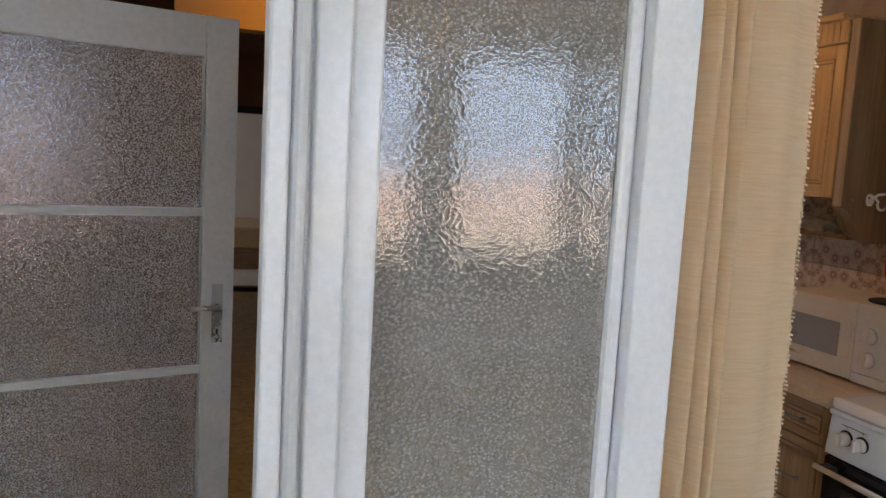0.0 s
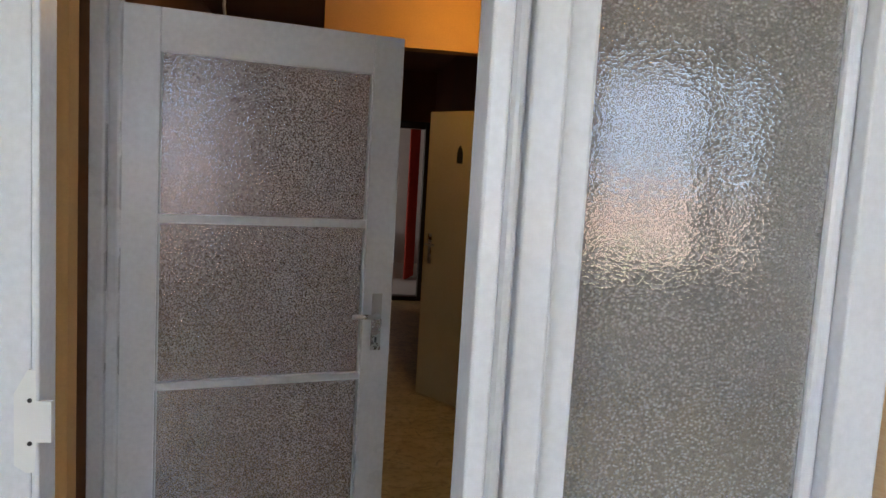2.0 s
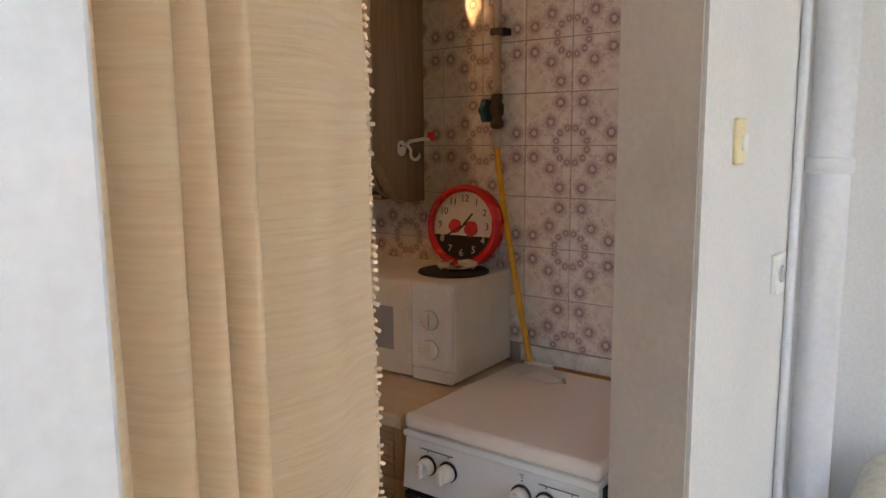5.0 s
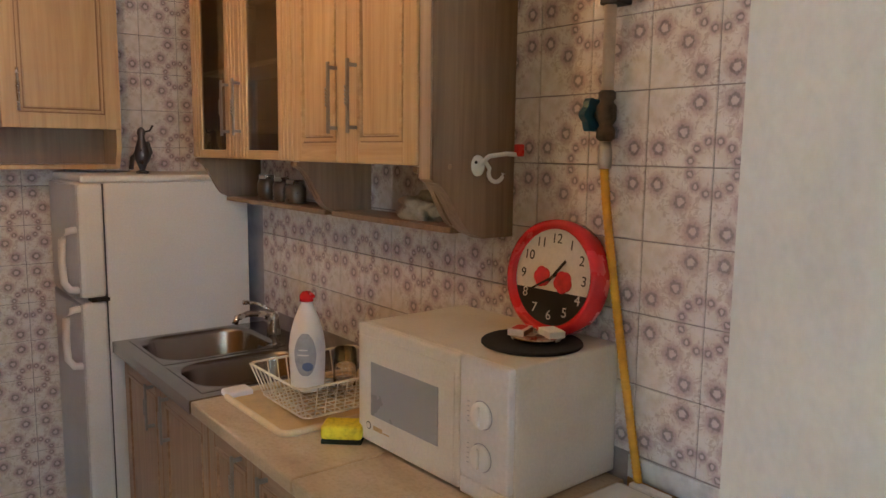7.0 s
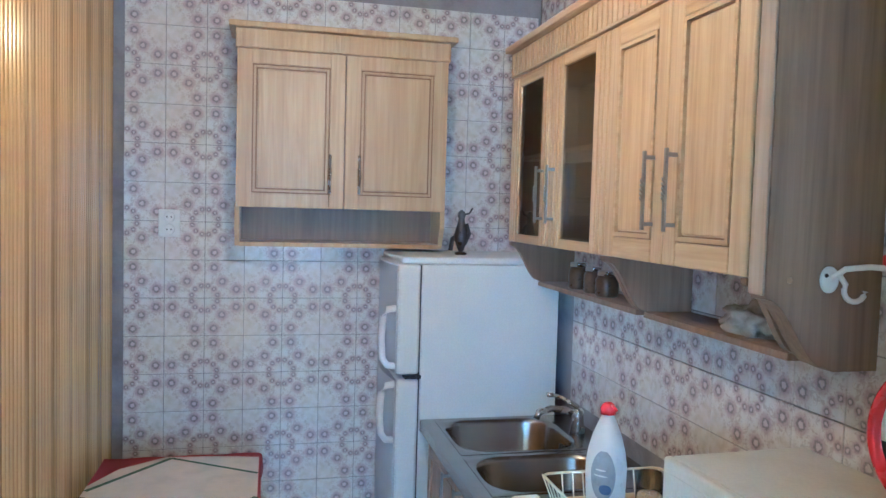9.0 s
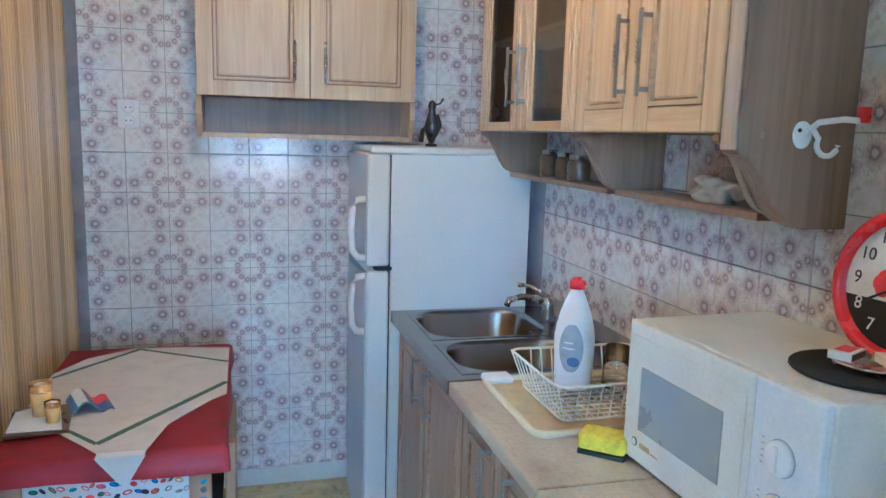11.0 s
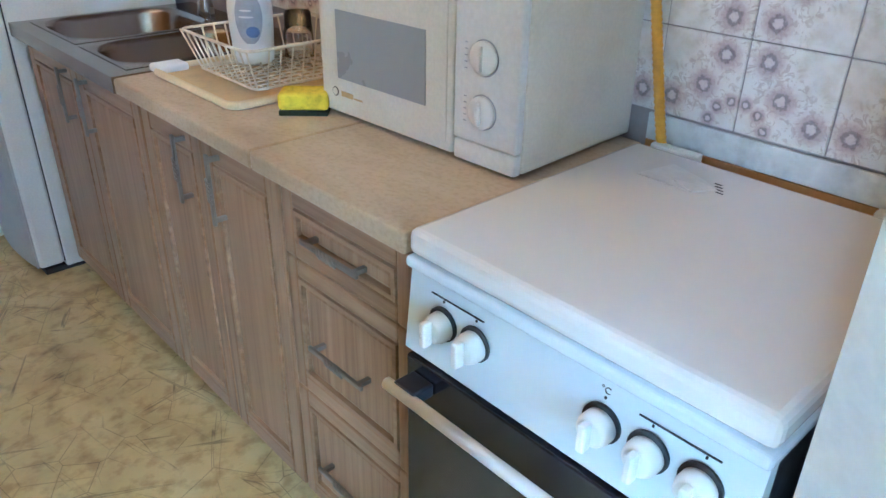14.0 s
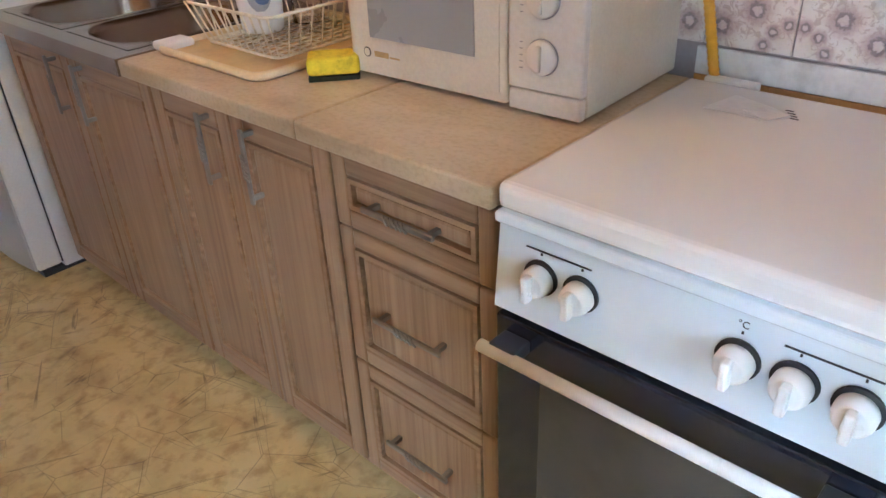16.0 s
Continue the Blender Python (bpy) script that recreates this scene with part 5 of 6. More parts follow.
# hook on the cabinet end
hk = thing("towel_hook", "white plastic hook with a red tip", "hook", (2.352, 2.4275, 1.49), rz=-8)
part("plate", lathe(bmesh.new(), [(0.018, 0.0), (0.018, 0.004), (0.014, 0.007)], (0, 0, 0), 22, "y", sy=1.35), "white_plastic", hk)
part("screw", lathe(bmesh.new(), [(0.004, 0.0), (0.003, 0.002)], (-0.008, -0.0072, 0.008), 12, "y"), "black", hk)
part("arm", tube(bmesh.new(), [(0.004, -0.008, 0.004), (0.012, -0.03, 0.022), (0.045, -0.05, 0.028), (0.075, -0.055, 0.026)], 0.0055, 10), "white_plastic", hk)
part("tip", B(0.068, 0.086, -0.064, -0.046, 0.022, 0.050, bevel=0.003), "red_plastic", hk, "red plastic tip")
part("loop", tube(bmesh.new(), [(0.008, -0.02, 0.010)] + [(0.030 + 0.020 * math.cos(radians(a)), -0.032, -0.016 + 0.020 * math.sin(radians(a))) for a in range(150, 380, 23)], 0.005, 10), "white_plastic", hk)

# drying rack on its tray
tr = thing("drip_tray", "cream plastic drip tray on the worktop", "tray", (1.985, 2.69, CT))
part("floor_plate", B(0.006, 0.40, 0.006, 0.36, 0.0, 0.006, bevel=0.002), "tray_cream", tr)
rim = bmesh.new()
tube(rim, [(x, y, 0.009) for x, y in rounded(0.0, 0.406, 0.0, 0.366, 0.03) + [rounded(0.0, 0.406, 0.0, 0.366, 0.03)[0]]], 0.0085, 10)
part("rim", rim, "cream_plastic", tr)
part("spout_lip", B(0.0, 0.075, 0.335, 0.392, 0.002, 0.022, bevel=0.008, seg=3), "white_plastic", tr)
rk = thing("dish_rack", "cream coated wire dish rack in the tray", "dish rack", (1.985, 2.69, CT + 0.008))
X0, X1, Y0, Y1, RT = 0.075, 0.355, 0.035, 0.285, 0.098
up2 = rounded(X0 - 0.025, X1 + 0.02, Y0 - 0.022, Y1 + 0.022, 0.025)
lo2 = rounded(X0, X1, Y0, Y1, 0.02)
for ring, z, r in ((up2, RT, 0.0034), (lo2, 0.014, 0.003)):
    part("wire_ring", tube(bmesh.new(), [(a, b, z) for a, b in ring + [ring[0]]], r, 7), "rack_wire", rk)
for k in range(11):
    y = Y0 + (Y1 - Y0) * k / 10
    part("wire", tube(bmesh.new(), [(X0 - 0.024, Y0 - 0.02 + (Y1 - Y0 + 0.04) * k / 10, RT), (X0 + 0.004, y, 0.016), (X1 - 0.004, y, 0.016), (X1 + 0.018, Y0 - 0.02 + (Y1 - Y0 + 0.04) * k / 10, RT)], 0.0022, 6), "rack_wire", rk)
for k in range(1, 10):
    x = X0 + (X1 - X0) * k / 10
    part("wire", tube(bmesh.new(), [(x, Y0 - 0.02, RT), (x, Y0 + 0.002, 0.012), (x, Y1 - 0.002, 0.012), (x, Y1 + 0.02, RT)], 0.0022, 6), "rack_wire", rk)
for k in range(1, 9):
    x = X0 + (X1 - X0) * k / 9
    part("plate_prong", tube(bmesh.new(), [(x, Y0 + 0.10, 0.014), (x + 0.010, Y0 + 0.10, 0.040), (x + 0.020, Y0 + 0.10, 0.014)], 0.002, 6), "rack_wire", rk)
gl = thing("glass_jar", "upside-down clear glass in the dish rack", "glass", (2.28, 2.90, CT + 0.029))
o = part("glass", lathe(bmesh.new(), [(0.036, 0.0), (0.034, 0.05), (0.031, 0.10), (0.028, 0.102), (0.031, 0.05), (0.033, 0.002)], (0, 0, 0), 24), "pane_glass", gl)
o.visible_shadow = False

bt = thing("detergent_bottle", "white detergent bottle with red cap in the rack", "bottle", (2.175, 2.928, CT + 0.026))
part("body", lathe(bmesh.new(), [(0.042, 0.0), (0.050, 0.006), (0.052, 0.03), (0.055, 0.08), (0.056, 0.12), (0.051, 0.155), (0.041, 0.19), (0.029, 0.218), (0.019, 0.238), (0.015, 0.246)], (0, 0, 0), 36, sx=0.86), "white_plastic", bt)
cp = part("cap", lathe(bmesh.new(), [(0.019, 0.247), (0.019, 0.262), (0.014, 0.270), (0.010, 0.274)], (0, 0, 0), 20), "red_plastic", bt, "red flip cap")
part("cap_flap", tube(bmesh.new(), [(0.0, -0.008, 0.270), (0.0, -0.030, 0.272), (0.0, -0.044, 0.266)], 0.0035, 8), "red_plastic", cp)


def wrapped(prof_r, cx, cz, hw, hh, rows, lift, ang0):
    """A label laid on the bottle's side: an oval patch that follows the curve."""
    bm = bmesh.new()
    grid = {}
    n = 14
    for i in range(n + 1):
        for j in range(n + 1):
            u, v = 2 * i / n - 1, 2 * j / n - 1
            s = math.sqrt(max(0.0, 1 - v * v * 0.92))
            a = ang0 + hw * u * s
            z = cz + hh * v
            r = prof_r(z) + lift
            grid[i, j] = bm.verts.new((0.86 * r * math.cos(a), r * math.sin(a), z))
    for i in range(n):
        for j in range(n):
            f = bm.faces.new((grid[i, j], grid[i + 1, j], grid[i + 1, j + 1], grid[i, j + 1]))
            f.smooth = True
    return bm


def bottle_r(z):
    pr = [(0.0, 0.042), (0.006, 0.050), (0.03, 0.052), (0.08, 0.055), (0.12, 0.056), (0.155, 0.051), (0.19, 0.041)]
    for (z0, r0), (z1, r1) in zip(pr, pr[1:]):
        if z <= z1:
            return r0 + (r1 - r0) * (z - z0) / (z1 - z0)
    return 0.041


lb = part("label_patch", wrapped(bottle_r, 0, 0.108, 0.62, 0.058, 14, 0.0010, radians(232)), "print_grey", bt, "pale grey oval label")
part("label_bars", wrapped(bottle_r, 0, 0.076, 0.30, 0.012, 6, 0.0018, radians(240)), "print_blue", lb)
part("label_bars", wrapped(bottle_r, 0, 0.108, 0.34, 0.002, 6, 0.0018, radians(226)), "paper", lb)
part("label_bars", wrapped(bottle_r, 0, 0.122, 0.26, 0.002, 6, 0.0018, radians(226)), "paper", lb)

spg = thing("sponge", "yellow sponge with dark scouring pad", "sponge", (2.062, 2.635, CT), rz=-42)
bm = B(0, 0.098, -0.034, 0.034, 0.0105, 0.044, bevel=0.008, seg=3)
part("foam", bm, "yellow_sponge", spg)
part("scouring_pad", B(0.001, 0.097, -0.033, 0.033, 0, 0.010, bevel=0.002), "green_scour", spg)

# things on the shelves under the wall cabinets
ub = UZ - 0.146
for k, (y, r, h) in enumerate(((3.62, 0.034, 0.075), (3.50, 0.032, 0.07), (3.40, 0.036, 0.065))):
    j = thing("spice_jar", "small glass jar with brown spice on the shelf", "jar", (2.385, y, ub), group="jars on the shelf")
    part("jar", lathe(bmesh.new(), [(r * 0.9, 0), (r, 0.006), (r, h * 0.8), (r * 0.8, h)], (0, 0, 0), 20), "jar_brown", j)
    part("lid", lathe(bmesh.new(), [(r * 0.84, h + 0.0005), (r * 0.84, h + 0.012), (r * 0.8, h + 0.014)], (0, 0, 0), 20), "steel", j)
cl = bmesh.new()
bmesh.ops.create_icosphere(cl, subdivisions=4, radius=1.0)
for v in cl.verts:
    d = 0.75 + 0.5 * noise.noise(v.co * 1.9) + 0.18 * noise.noise(v.co * 5.0)
    v.co = Vector((v.co.x * 0.050 * d, v.co.y * 0.105 * d, max(-0.03, v.co.z * 0.055 * d) + 0.03))
for f in cl.faces:
    f.smooth = True
solid("crumpled_cloth", cl, "bundle_cloth", "crumpled beige cloth bundle on the shelf", "cloth", (2.40, 2.70, ub))

# ---- table, stool and chair ----
TX0, TX1, TY0, TY1, TZ = 0.83, 1.345, 3.04, 3.92, 0.722
tb = thing("kitchen_table", "old wooden table with sticker-covered apron", "table", (TX0, TY0, 0))
tw, td = TX1 - TX0, TY1 - TY0
part("tabletop", B(0.005, tw - 0.005, 0.0, td, TZ - 0.03, TZ, bevel=0.004), "table_wood", tb)
for x in (0.02, tw - 0.088):
    for y in (0.01, td - 0.065):
        part("leg", B(x, x + 0.05, y, y + 0.05, 0, TZ - 0.031, bevel=0.004), "table_wood", tb)
ap = part("apron", B(0.0705, tw - 0.0755, 0.014, 0.032, TZ - 0.135, TZ - 0.031), "linen_white", tb, "white apron board covered with oval stickers")
part("apron", B(tw - 0.07, tw - 0.052, 0.062, td - 0.068, TZ - 0.13, TZ - 0.031), "table_wood", tb)
part("apron", B(0.07, tw - 0.076, td - 0.05, td - 0.032, TZ - 0.13, TZ - 0.031), "table_wood", tb)
rng = random.Random(11)
stick = {}
cols = [(0.02, 0.10, 0.42), (0.02, 0.02, 0.03), (0.45, 0.03, 0.04), (0.03, 0.30, 0.55), (0.05, 0.25, 0.08), (0.60, 0.25, 0.03), (0.30, 0.28, 0.26), (0.55, 0.10, 0.16)]
for k, c in enumerate(cols):
    M["sticker%d" % k] = plain("sticker_print_%d" % k, c, 0.35, vary=0.35, scale=60, grain=0.0)


def oval(rx, rz, y, cx, cz, tilt):
    return [(cx + rx * math.cos(a) * math.cos(tilt) - rz * math.sin(a) * math.sin(tilt), cz + rx * math.cos(a) * math.sin(tilt) + rz * math.sin(a) * math.cos(tilt)) for a in [2 * math.pi * q / 14 for q in range(14)]]


for k in range(64):
    gx, gz = k % 16, k // 16
    cx = 0.090 + (tw - 0.185) * (gx + 0.5 * (gz % 2)) / 15.5 + rng.uniform(-0.006, 0.006)
    cz = TZ - 0.122 + 0.024 * gz + rng.uniform(-0.005, 0.005)
    rx, rz_ = rng.uniform(0.0075, 0.0115), rng.uniform(0.0042, 0.0068)
    tilt = rng.uniform(-0.8, 0.8)
    lay = 0.0138 - 0.00012 * (k % 7)
    kind_ = rng.randrange(len(cols))
    st_ = part("sticker", slab(bmesh.new(), oval(rx, rz_, 0, cx, cz, tilt), lay - 0.0002, lay, "y"), "sticker%d" % kind_, ap)
    if k % 3:
        part("sticker_centre", slab(bmesh.new(), oval(rx * 0.62, rz_ * 0.42, 0, cx, cz, tilt), lay - 0.0006, lay - 0.0003, "y"), "paper" if k % 2 else "sticker%d" % ((kind_ + 3) % len(cols)), st_)
for k in range(46):
    cx, cz = tw - 0.063 + rng.uniform(-0.014, 0.014), TZ - 0.05 - 0.0125 * k * (1 if k < 24 else 0.5) + rng.uniform(-0.006, 0.006)
    if cz < 0.28 or k % 3 == 2:
        continue
    s = part("sticker", slab(bmesh.new(), oval(rng.uniform(0.007, 0.013), rng.uniform(0.004, 0.008), 0, cx, cz, rng.uniform(-0.8, 0.8)), 0.0092, 0.0097, "y"), "sticker%d" % rng.randrange(len(cols)), tb)


def draped(x0, x1, y0, y1, z, drop, thick, wob, seed, n=44):
    """Cloth lying on the table with edges hanging over the front and the free side."""
    bm = bmesh.new()
    rngd = random.Random(seed)
    ph = [rngd.uniform(0, 6.3) for _ in range(6)]
    g = {}
    fx, fy = x1 - x0, y1 - y0
    for i in range(n + 1):
        for j in range(n + 1):
            s, t = i / n * (fx + drop), -drop + j / n * (fy + drop)
            x, y, zz = x0 + min(s, fx), y0 + max(t, 0), z
            over_x, over_y = max(0, s - fx), max(0, -t)
            if over_x:
                x += 0.004 + wob * math.sin(14 * t + ph[0]) * over_x / drop
                zz -= over_x
            if over_y:
                y -= 0.004 + wob * (1 + math.sin(11 * s + ph[1])) * over_y / drop
                zz -= over_y
            zz += 0.0012 * math.sin(40 * s + ph[2]) * math.sin(33 * t + ph[3])
            g[i, j] = bm.verts.new((x, y, max(zz, z - drop) + 0.001))
    for i in range(n):
        for j in range(n):
            f = bm.faces.new((g[i, j], g[i + 1, j], g[i + 1, j + 1], g[i, j + 1]))
            f.smooth = True
    bmesh.ops.solidify(bm, geom=bm.faces[:], thickness=-thick)
    return bm


solid("oilcloth", draped(TX0 + 0.002, TX1 - 0.002, TY0 - 0.002, TY1, TZ + 0.004, 0.058, 0.0015, 0.006, 3), "oilcloth", "dark red table cover hanging over the table edges", "tablecloth")

# white cloth laid corner to the front, with a green woven border
wcl = thing("tablecloth", "cream cloth with green woven stripes laid askew", "tablecloth", (0, 0, TZ + 0.0075))
outl = [(0.80, 3.66), (0.90, 3.80), (1.03, 3.90), (1.20, 3.885), (1.338, 3.86), (1.338, 3.40), (1.30, 3.36), (1.20, 3.20), (1.165, 3.046), (1.06, 3.046), (1.02, 3.10), (0.94, 3.20), (0.83, 3.40)]
outl = [(max(a, TX0 + 0.004), b) for a, b in outl]
part("cloth", slab(bmesh.new(), outl, 0.0, 0.0022), "linen", wcl)
part("corner_flap", slab(bmesh.new(), [(1.058, 0.0005), (1.167, 0.0005), (1.135, -0.055), (1.120, -0.075), (1.105, -0.06)], 3.019, 3.0225, "y"), "linen_white", wcl, "white hanging corner")
part("fold_bridge", B(1.06, 1.165, 3.023, 3.047, 0.0, 0.0022), "linen_white", wcl)


def stripe(a, b, w):
    a, b = Vector(a), Vector(b)
    d = (b - a).normalized()
    n = Vector((-d.y, d.x)) * w / 2
    return slab(bmesh.new(), [tuple(a + n), tuple(a - n), tuple(b - n), tuple(b + n)], 0.0024, 0.0030)


for a, b, w in (((0.84, 3.62), (1.05, 3.885), 0.016), ((1.05, 3.885), (1.336, 3.70), 0.012), ((1.05, 3.10), (1.336, 3.50), 0.018), ((0.90, 3.28), (1.05, 3.10), 0.012)):
    part("woven_stripe", stripe(a, b, w), "green_stripe", wcl, "green woven stripe")

mg = thing("magazine", "rolled colour magazine lying on the table", "magazine", (0.99, 3.36, TZ + 0.012), rz=20)
mgb = bmesh.new()
prof = [(-0.05 + 0.10 * k / 16, 0.004 + 0.030 * math.sin(math.pi * min(1.0, k / 10)) if k < 11 else 0.004 + 0.004 * math.sin(k)) for k in range(17)]
slab(mgb, prof + [(a, b - 0.003) for a, b in prof[::-1]], -0.06, 0.06, "y")
part("cover", mgb, "print_blue", mg)
part("cover_print", slab(bmesh.new(), [(a, b + 0.0006) for a, b in prof[8:]] + [(a, b + 0.0002) for a, b in prof[8:][::-1]], 0.0, 0.058, "y"), "red_print", mg)
part("cover_print", slab(bmesh.new(), [(a, b + 0.0006) for a, b in prof[2:7]] + [(a, b + 0.0002) for a, b in prof[2:7][::-1]], -0.058, 0.058, "y"), "paper", mg)
np_ = thing("newspaper", "folded brown-edged papers on the table", "newspaper", (0.875, 3.17, TZ + 0.010), rz=8)
part("sheet", B(-0.04, 0.10, 0.0, 0.19, 0.0, 0.008, bevel=0.002), "jar_brown", np_)
part("sheet", slab(bmesh.new(), [(-0.035, 0.02), (0.085, 0.005), (0.075, 0.13), (0.02, 0.18), (-0.03, 0.15)], 0.0085, 0.013), "paper", np_)
for x, y, r, h, words in ((0.893, 3.285, 0.027, 0.085, "small tumbler with amber drink standing on the papers"),
                         (0.930, 3.232, 0.019, 0.052, "small shot glass with amber drink on the papers")):
    gt = thing("drinking_glass", words, "glass", (x, y, TZ + 0.0235), group="glasses on the table")
    o = part("glass", lathe(bmesh.new(), [(r * 0.945, h * 0.73), (r, h), (r * 0.93, h), (r * 0.885, h * 0.73)], (0, 0, 0), 26), "pane_glass", gt)
    o.visible_shadow = False
    part("drink", lathe(bmesh.new(), [(r * 0.78, 0.0), (r * 0.94, h * 0.728), (r * 0.3, h * 0.729)], (0, 0, 0), 24), "amber_drink", gt, "amber drink")

st = thing("stool", "wooden stool with yellow and brown houndstooth cushion", "stool", (0.86, 2.64, 0))
SW, SD, SZ = 0.335, 0.31, 0.405
part("seat", B(0, SW, 0, SD, SZ - 0.022, SZ, bevel=0.004), "stool_wood_x", st)
for x in (0.02, SW - 0.058):
    for y in (0.02, SD - 0.058):
        lg = bmesh.new()
        sx_, sy_ = (-0.025 if x < 0.1 else 0.03), (-0.02 if y < 0.1 else 0.02)
        box(lg, x, x + 0.038, y, y + 0.038, 0, SZ - 0.023, bevel=0.003)
        for v in lg.verts:
            q = 1 - v.co.z / SZ
            v.co.x += sx_ * q
            v.co.y += sy_ * q
        part("leg", lg, "stool_wood", st)
part("apron", B(0.058, SW - 0.058, 0.022, 0.040, SZ - 0.085, SZ - 0.023), "stool_wood_x", st)
part("apron", B(0.058, SW - 0.058, SD - 0.04, SD - 0.022, SZ - 0.085, SZ - 0.023), "stool_wood_x", st)
part("apron", B(SW - 0.045, SW - 0.027, 0.058, SD - 0.058, SZ - 0.085, SZ - 0.023), "stool_wood", st)
part("apron", B(0.027, 0.045, 0.058, SD - 0.058, SZ - 0.085, SZ - 0.023), "stool_wood", st)
cs = thing("seat_cushion", "yellow, tan and dark brown houndstooth knitted seat pad", "cushion", (0.855, 2.645, SZ + 0.001))
part("pad", B(0.0, SW + 0.012, 0.0, SD, 0.0, 0.022, bevel=0.008, seg=3), "cream_plastic", cs, "pale yellow foam edge")
bm = bmesh.new()
g = {}
for i in range(31):
    for j in range(31):
        x, y = -0.004 + (SW + 0.02) * i / 30, -0.004 + (SD + 0.008) * j / 30
        e = min(i, 30 - i, j, 30 - j)
        g[i, j] = bm.verts.new((x, y, 0.0235 + 0.008 * min(1, e / 3) + 0.0025 * math.sin(i * 0.9) * math.sin(j * 1.1)))
for i in range(30):
    for j in range(30):
        f = bm.faces.new((g[i, j], g[i + 1, j], g[i + 1, j + 1], g[i, j + 1]))
        f.smooth = True
bmesh.ops.solidify(bm, geom=bm.faces[:], thickness=0.005)
part("knitted_cover", bm, "houndstooth", cs)
part("tie_band", tube(bmesh.new(), [(SW + 0.008, SD - 0.10, 0.012), (SW + 0.03, SD - 0.06, 0.012), (SW + 0.035, SD - 0.03, 0.002), (SW + 0.018, SD - 0.02, -0.012), (SW + 0.008, SD - 0.07, 0.008)], 0.010, 8), "print_grey", cs, "grey-blue folded tie band")

ch = thing("wooden_chair", "wooden chair with dark blue cloth under the table", "chair", (0.95, 3.20, 0))
part("seat", B(0, 0.36, 0, 0.36, 0.425, 0.45, bevel=0.004), "stool_wood_x", ch)
for x in (0.0, 0.32):
    for y in (0.0, 0.32):
        part("leg", B(x, x + 0.038, y, y + 0.038, 0, 0.424, bevel=0.003), "table_wood", ch)
for y in (0.005, 0.335):
    part("stretcher", B(0.039, 0.319, y, y + 0.02, 0.17, 0.205, bevel=0.003), "table_wood", ch)
for y in (0.02, 0.30):
    bp = bmesh.new()
    box(bp, 0.365, 0.392, y, y + 0.035, 0.0, 0.66, bevel=0.003)
    for v in bp.verts:
        v.co.x += 0.10 * max(0.0, v.co.z - 0.45) + 0.08 * max(0.0, 0.45 - v.co.z) * 0.5
    part("back_post", bp, "table_wood", ch)
part("back_rail", B(0.385, 0.400, 0.056, 0.299, 0.56, 0.64, bevel=0.003), "stool_wood", ch)
cv = bmesh.new()
g = {}
for i in range(25):
    for j in range(25):
        s, t = -0.03 + 0.40 * i / 24, -0.02 - 0.10 * (i / 24) ** 2 + (0.36 + 0.10 * (i / 24) ** 2) * j / 24
        z = 0.455 + 0.004 * math.sin(9 * s) - max(0, -t) * 1.0 - max(0, -s) * 1.4
        g[i, j] = cv.verts.new((max(s, -0.012), max(t, -0.012 - 0.02 * i / 24), z))
for i in range(24):
    for j in range(24):
        f = cv.faces.new((g[i, j], g[i + 1, j], g[i + 1, j + 1], g[i, j + 1]))
        f.smooth = True
bmesh.ops.solidify(cv, geom=cv.faces[:], thickness=-0.003)
solid("dark_blanket", cv, "dark_fabric", "dark blue woven cloth draped over the chair seat", "cloth", (0.955, 3.205, 0.0))

# kitchen lamp
kl = thing("ceiling_lamp", "plain bulb holder on the kitchen ceiling", "lamp", (1.54, 2.92, H))
part("rose", lathe(bmesh.new(), [(0.05, -0.02), (0.055, -0.012), (0.05, -0.001)], (0, 0, 0), 24), "white_plastic", kl)
part("cord", tube(bmesh.new(), [(0, 0, -0.021), (0, 0, -0.39)], 0.004, 8), "black", kl)
part("holder", lathe(bmesh.new(), [(0.018, -0.435), (0.02, -0.42), (0.016, -0.391)], (0, 0, 0), 16), "black", kl)

# ---- outside the window ----
structure("ground", B(-300, 300, -400, -2.71, -6.1, -6.0), "grass", "green ground outside", "ground")

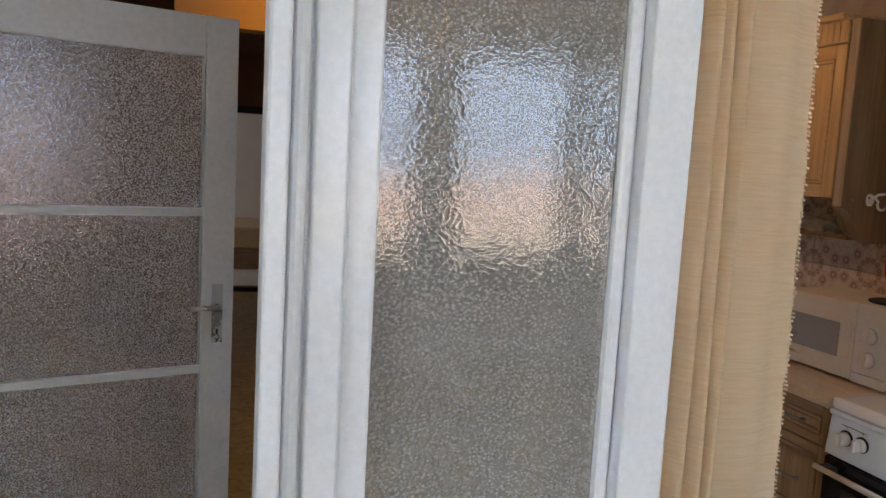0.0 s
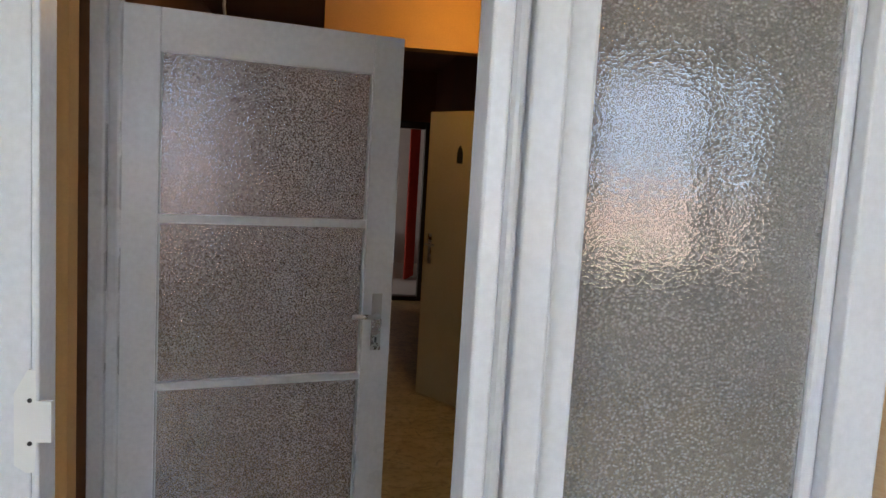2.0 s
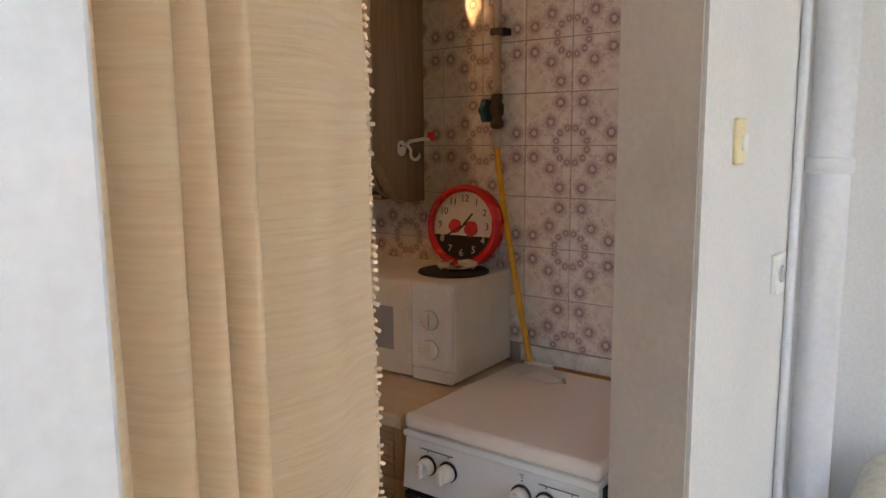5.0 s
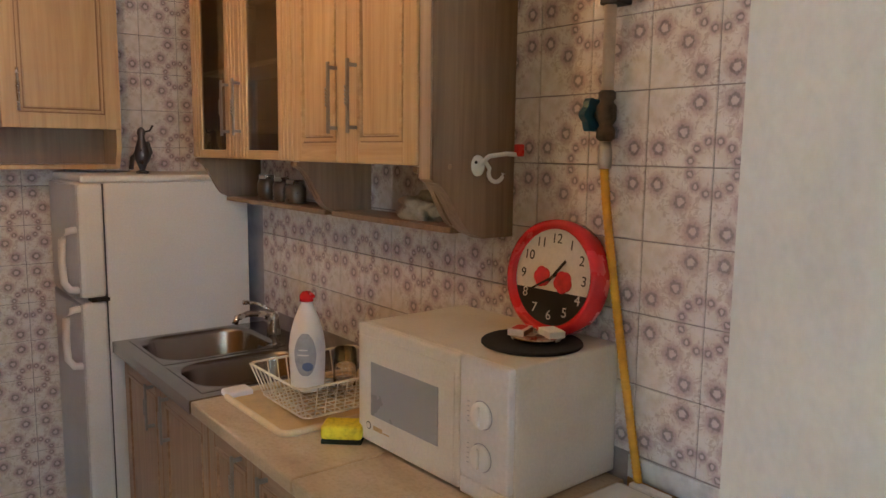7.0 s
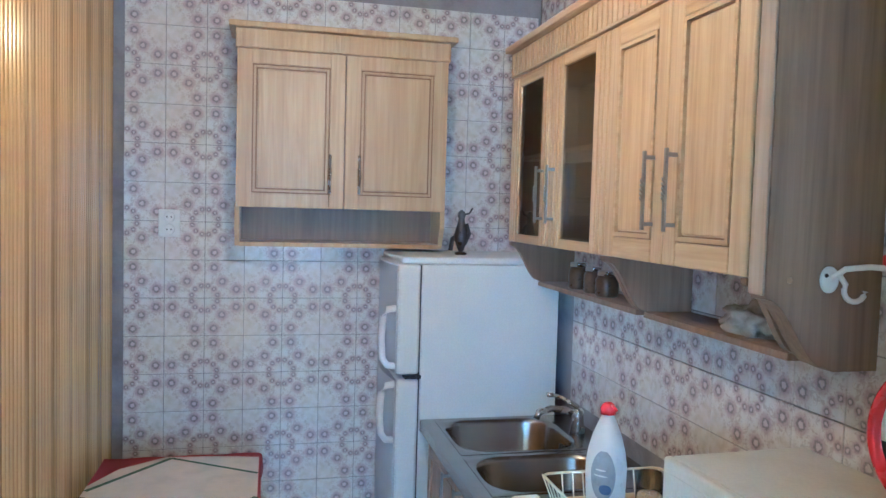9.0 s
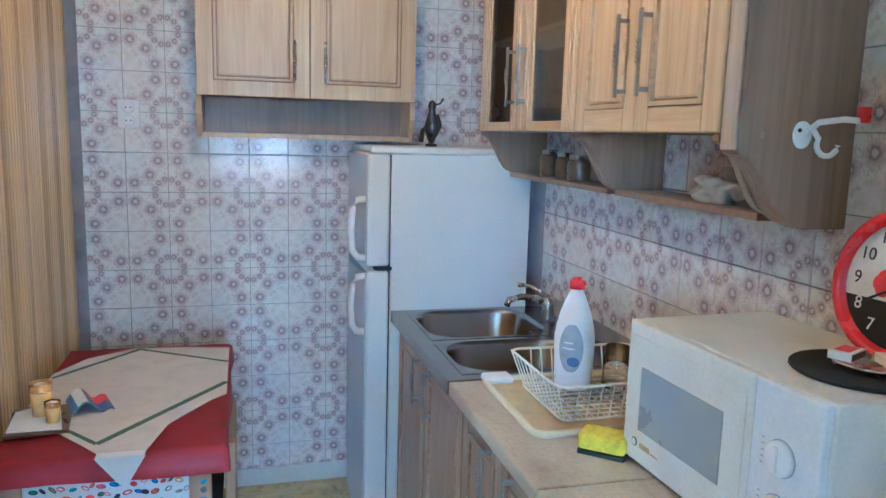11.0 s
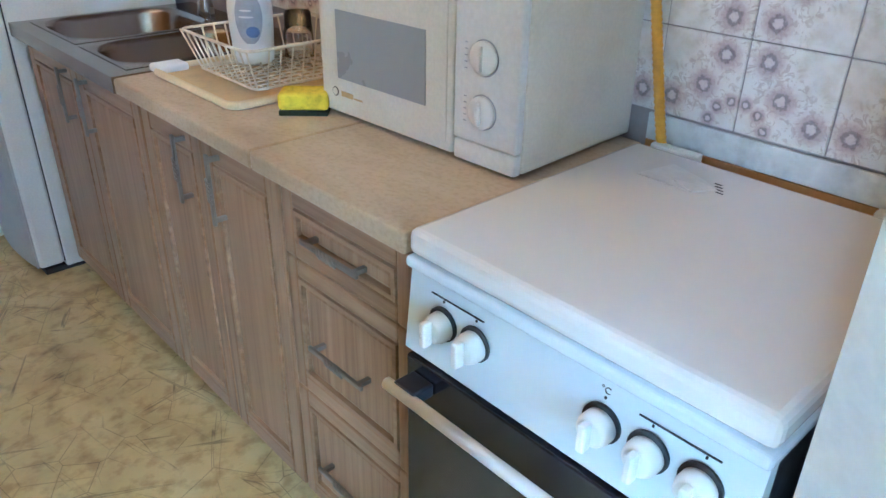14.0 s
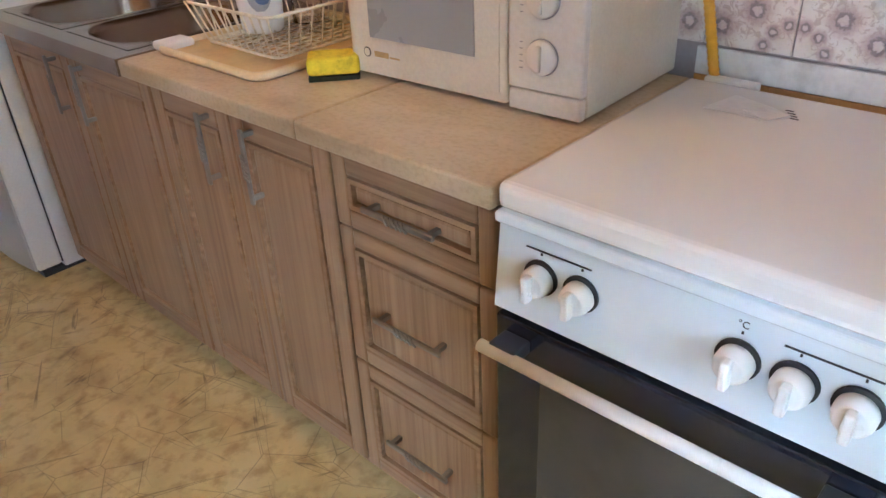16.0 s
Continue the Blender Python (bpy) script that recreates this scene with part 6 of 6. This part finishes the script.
structure("backdrop", B(-6.2, 6.2, -4.62, -4.60, -2.0, 6.0), "view", "bright sky over distant pinkish roofs and greenery", "backdrop")
structure("backdrop_west", B(-6.22, -6.20, -4.59, 1.4, -2.0, 6.0), "view", "bright sky over distant pinkish roofs and greenery", "backdrop")

# ---- slats and tiles ----
for axis_name, wall in (("slat", slats),):
    n = int((BY - 1.50) / 0.0275)
    sm = mesh_of("slat", B(0, 0.016, 0, 0.023, 0, H - 0.01, bevel=0.0072, seg=3), "slat_wood")
    for k in range(n):
        o = new("slat", sm)
        o.parent = wall
        o.matrix_world = pose(0.773, 1.47 + 0.0275 * k, 0.003)

TP = 0.1497
tm_ = bmesh.new()
box(tm_, -0.0738, 0.0738, -0.0738, 0.0738, 0.0, 0.005, bevel=0.0014, seg=1)
tile_mesh = mesh_of("tile", tm_, "tile")


def tile_field(wall, origin, right, up, out, cols_, rows_, si, sj, skip):
    base = Matrix((( *right, 0), (*up, 0), (*out, 0), (0, 0, 0, 1))).transposed()
    for i in range(*cols_):
        for j in range(*rows_):
            p = Vector(origin) + TP * ((i + 0.5) * Vector(right) + (j + 0.5) * Vector(up))
            if skip(p):
                continue
            turn = {(0, 0): 0, (1, 0): 90, (1, 1): 180, (0, 1): 270}[((i + si) % 2, (j + sj) % 2)]
            o = new("tile", tile_mesh)
            o.parent = wall
            o.matrix_world = Matrix.Translation(p) @ base @ Matrix.Rotation(radians(turn), 4, "Z")


tile_field(east, (EX - 0.001 + 0.001, 1.75 + 18 * TP, 0.8985), (0, -1, 0), (0, 0, 1), (-1, 0, 0), (0, 20), (0, 11), 0, 1, lambda p: p.y < 1.46 or p.y > 4.30 or (p.y > 3.9 and p.z < 1.38) or (2.5 < p.y < 3.84 and p.z > 1.56))
tile_field(north, (1.7145 - 6 * TP, BY, 1.0735 - 7 * TP), (1, 0, 0), (0, 0, 1), (0, -1, 0), (0, 11), (0, 16), 1, 1, lambda p: p.x < 0.80 or p.x > 2.44 or p.z < 0.08 or (p.x > 1.95 and p.z < 1.3) or (1.31 < p.x < 1.95 and 1.7 < p.z < 2.1))
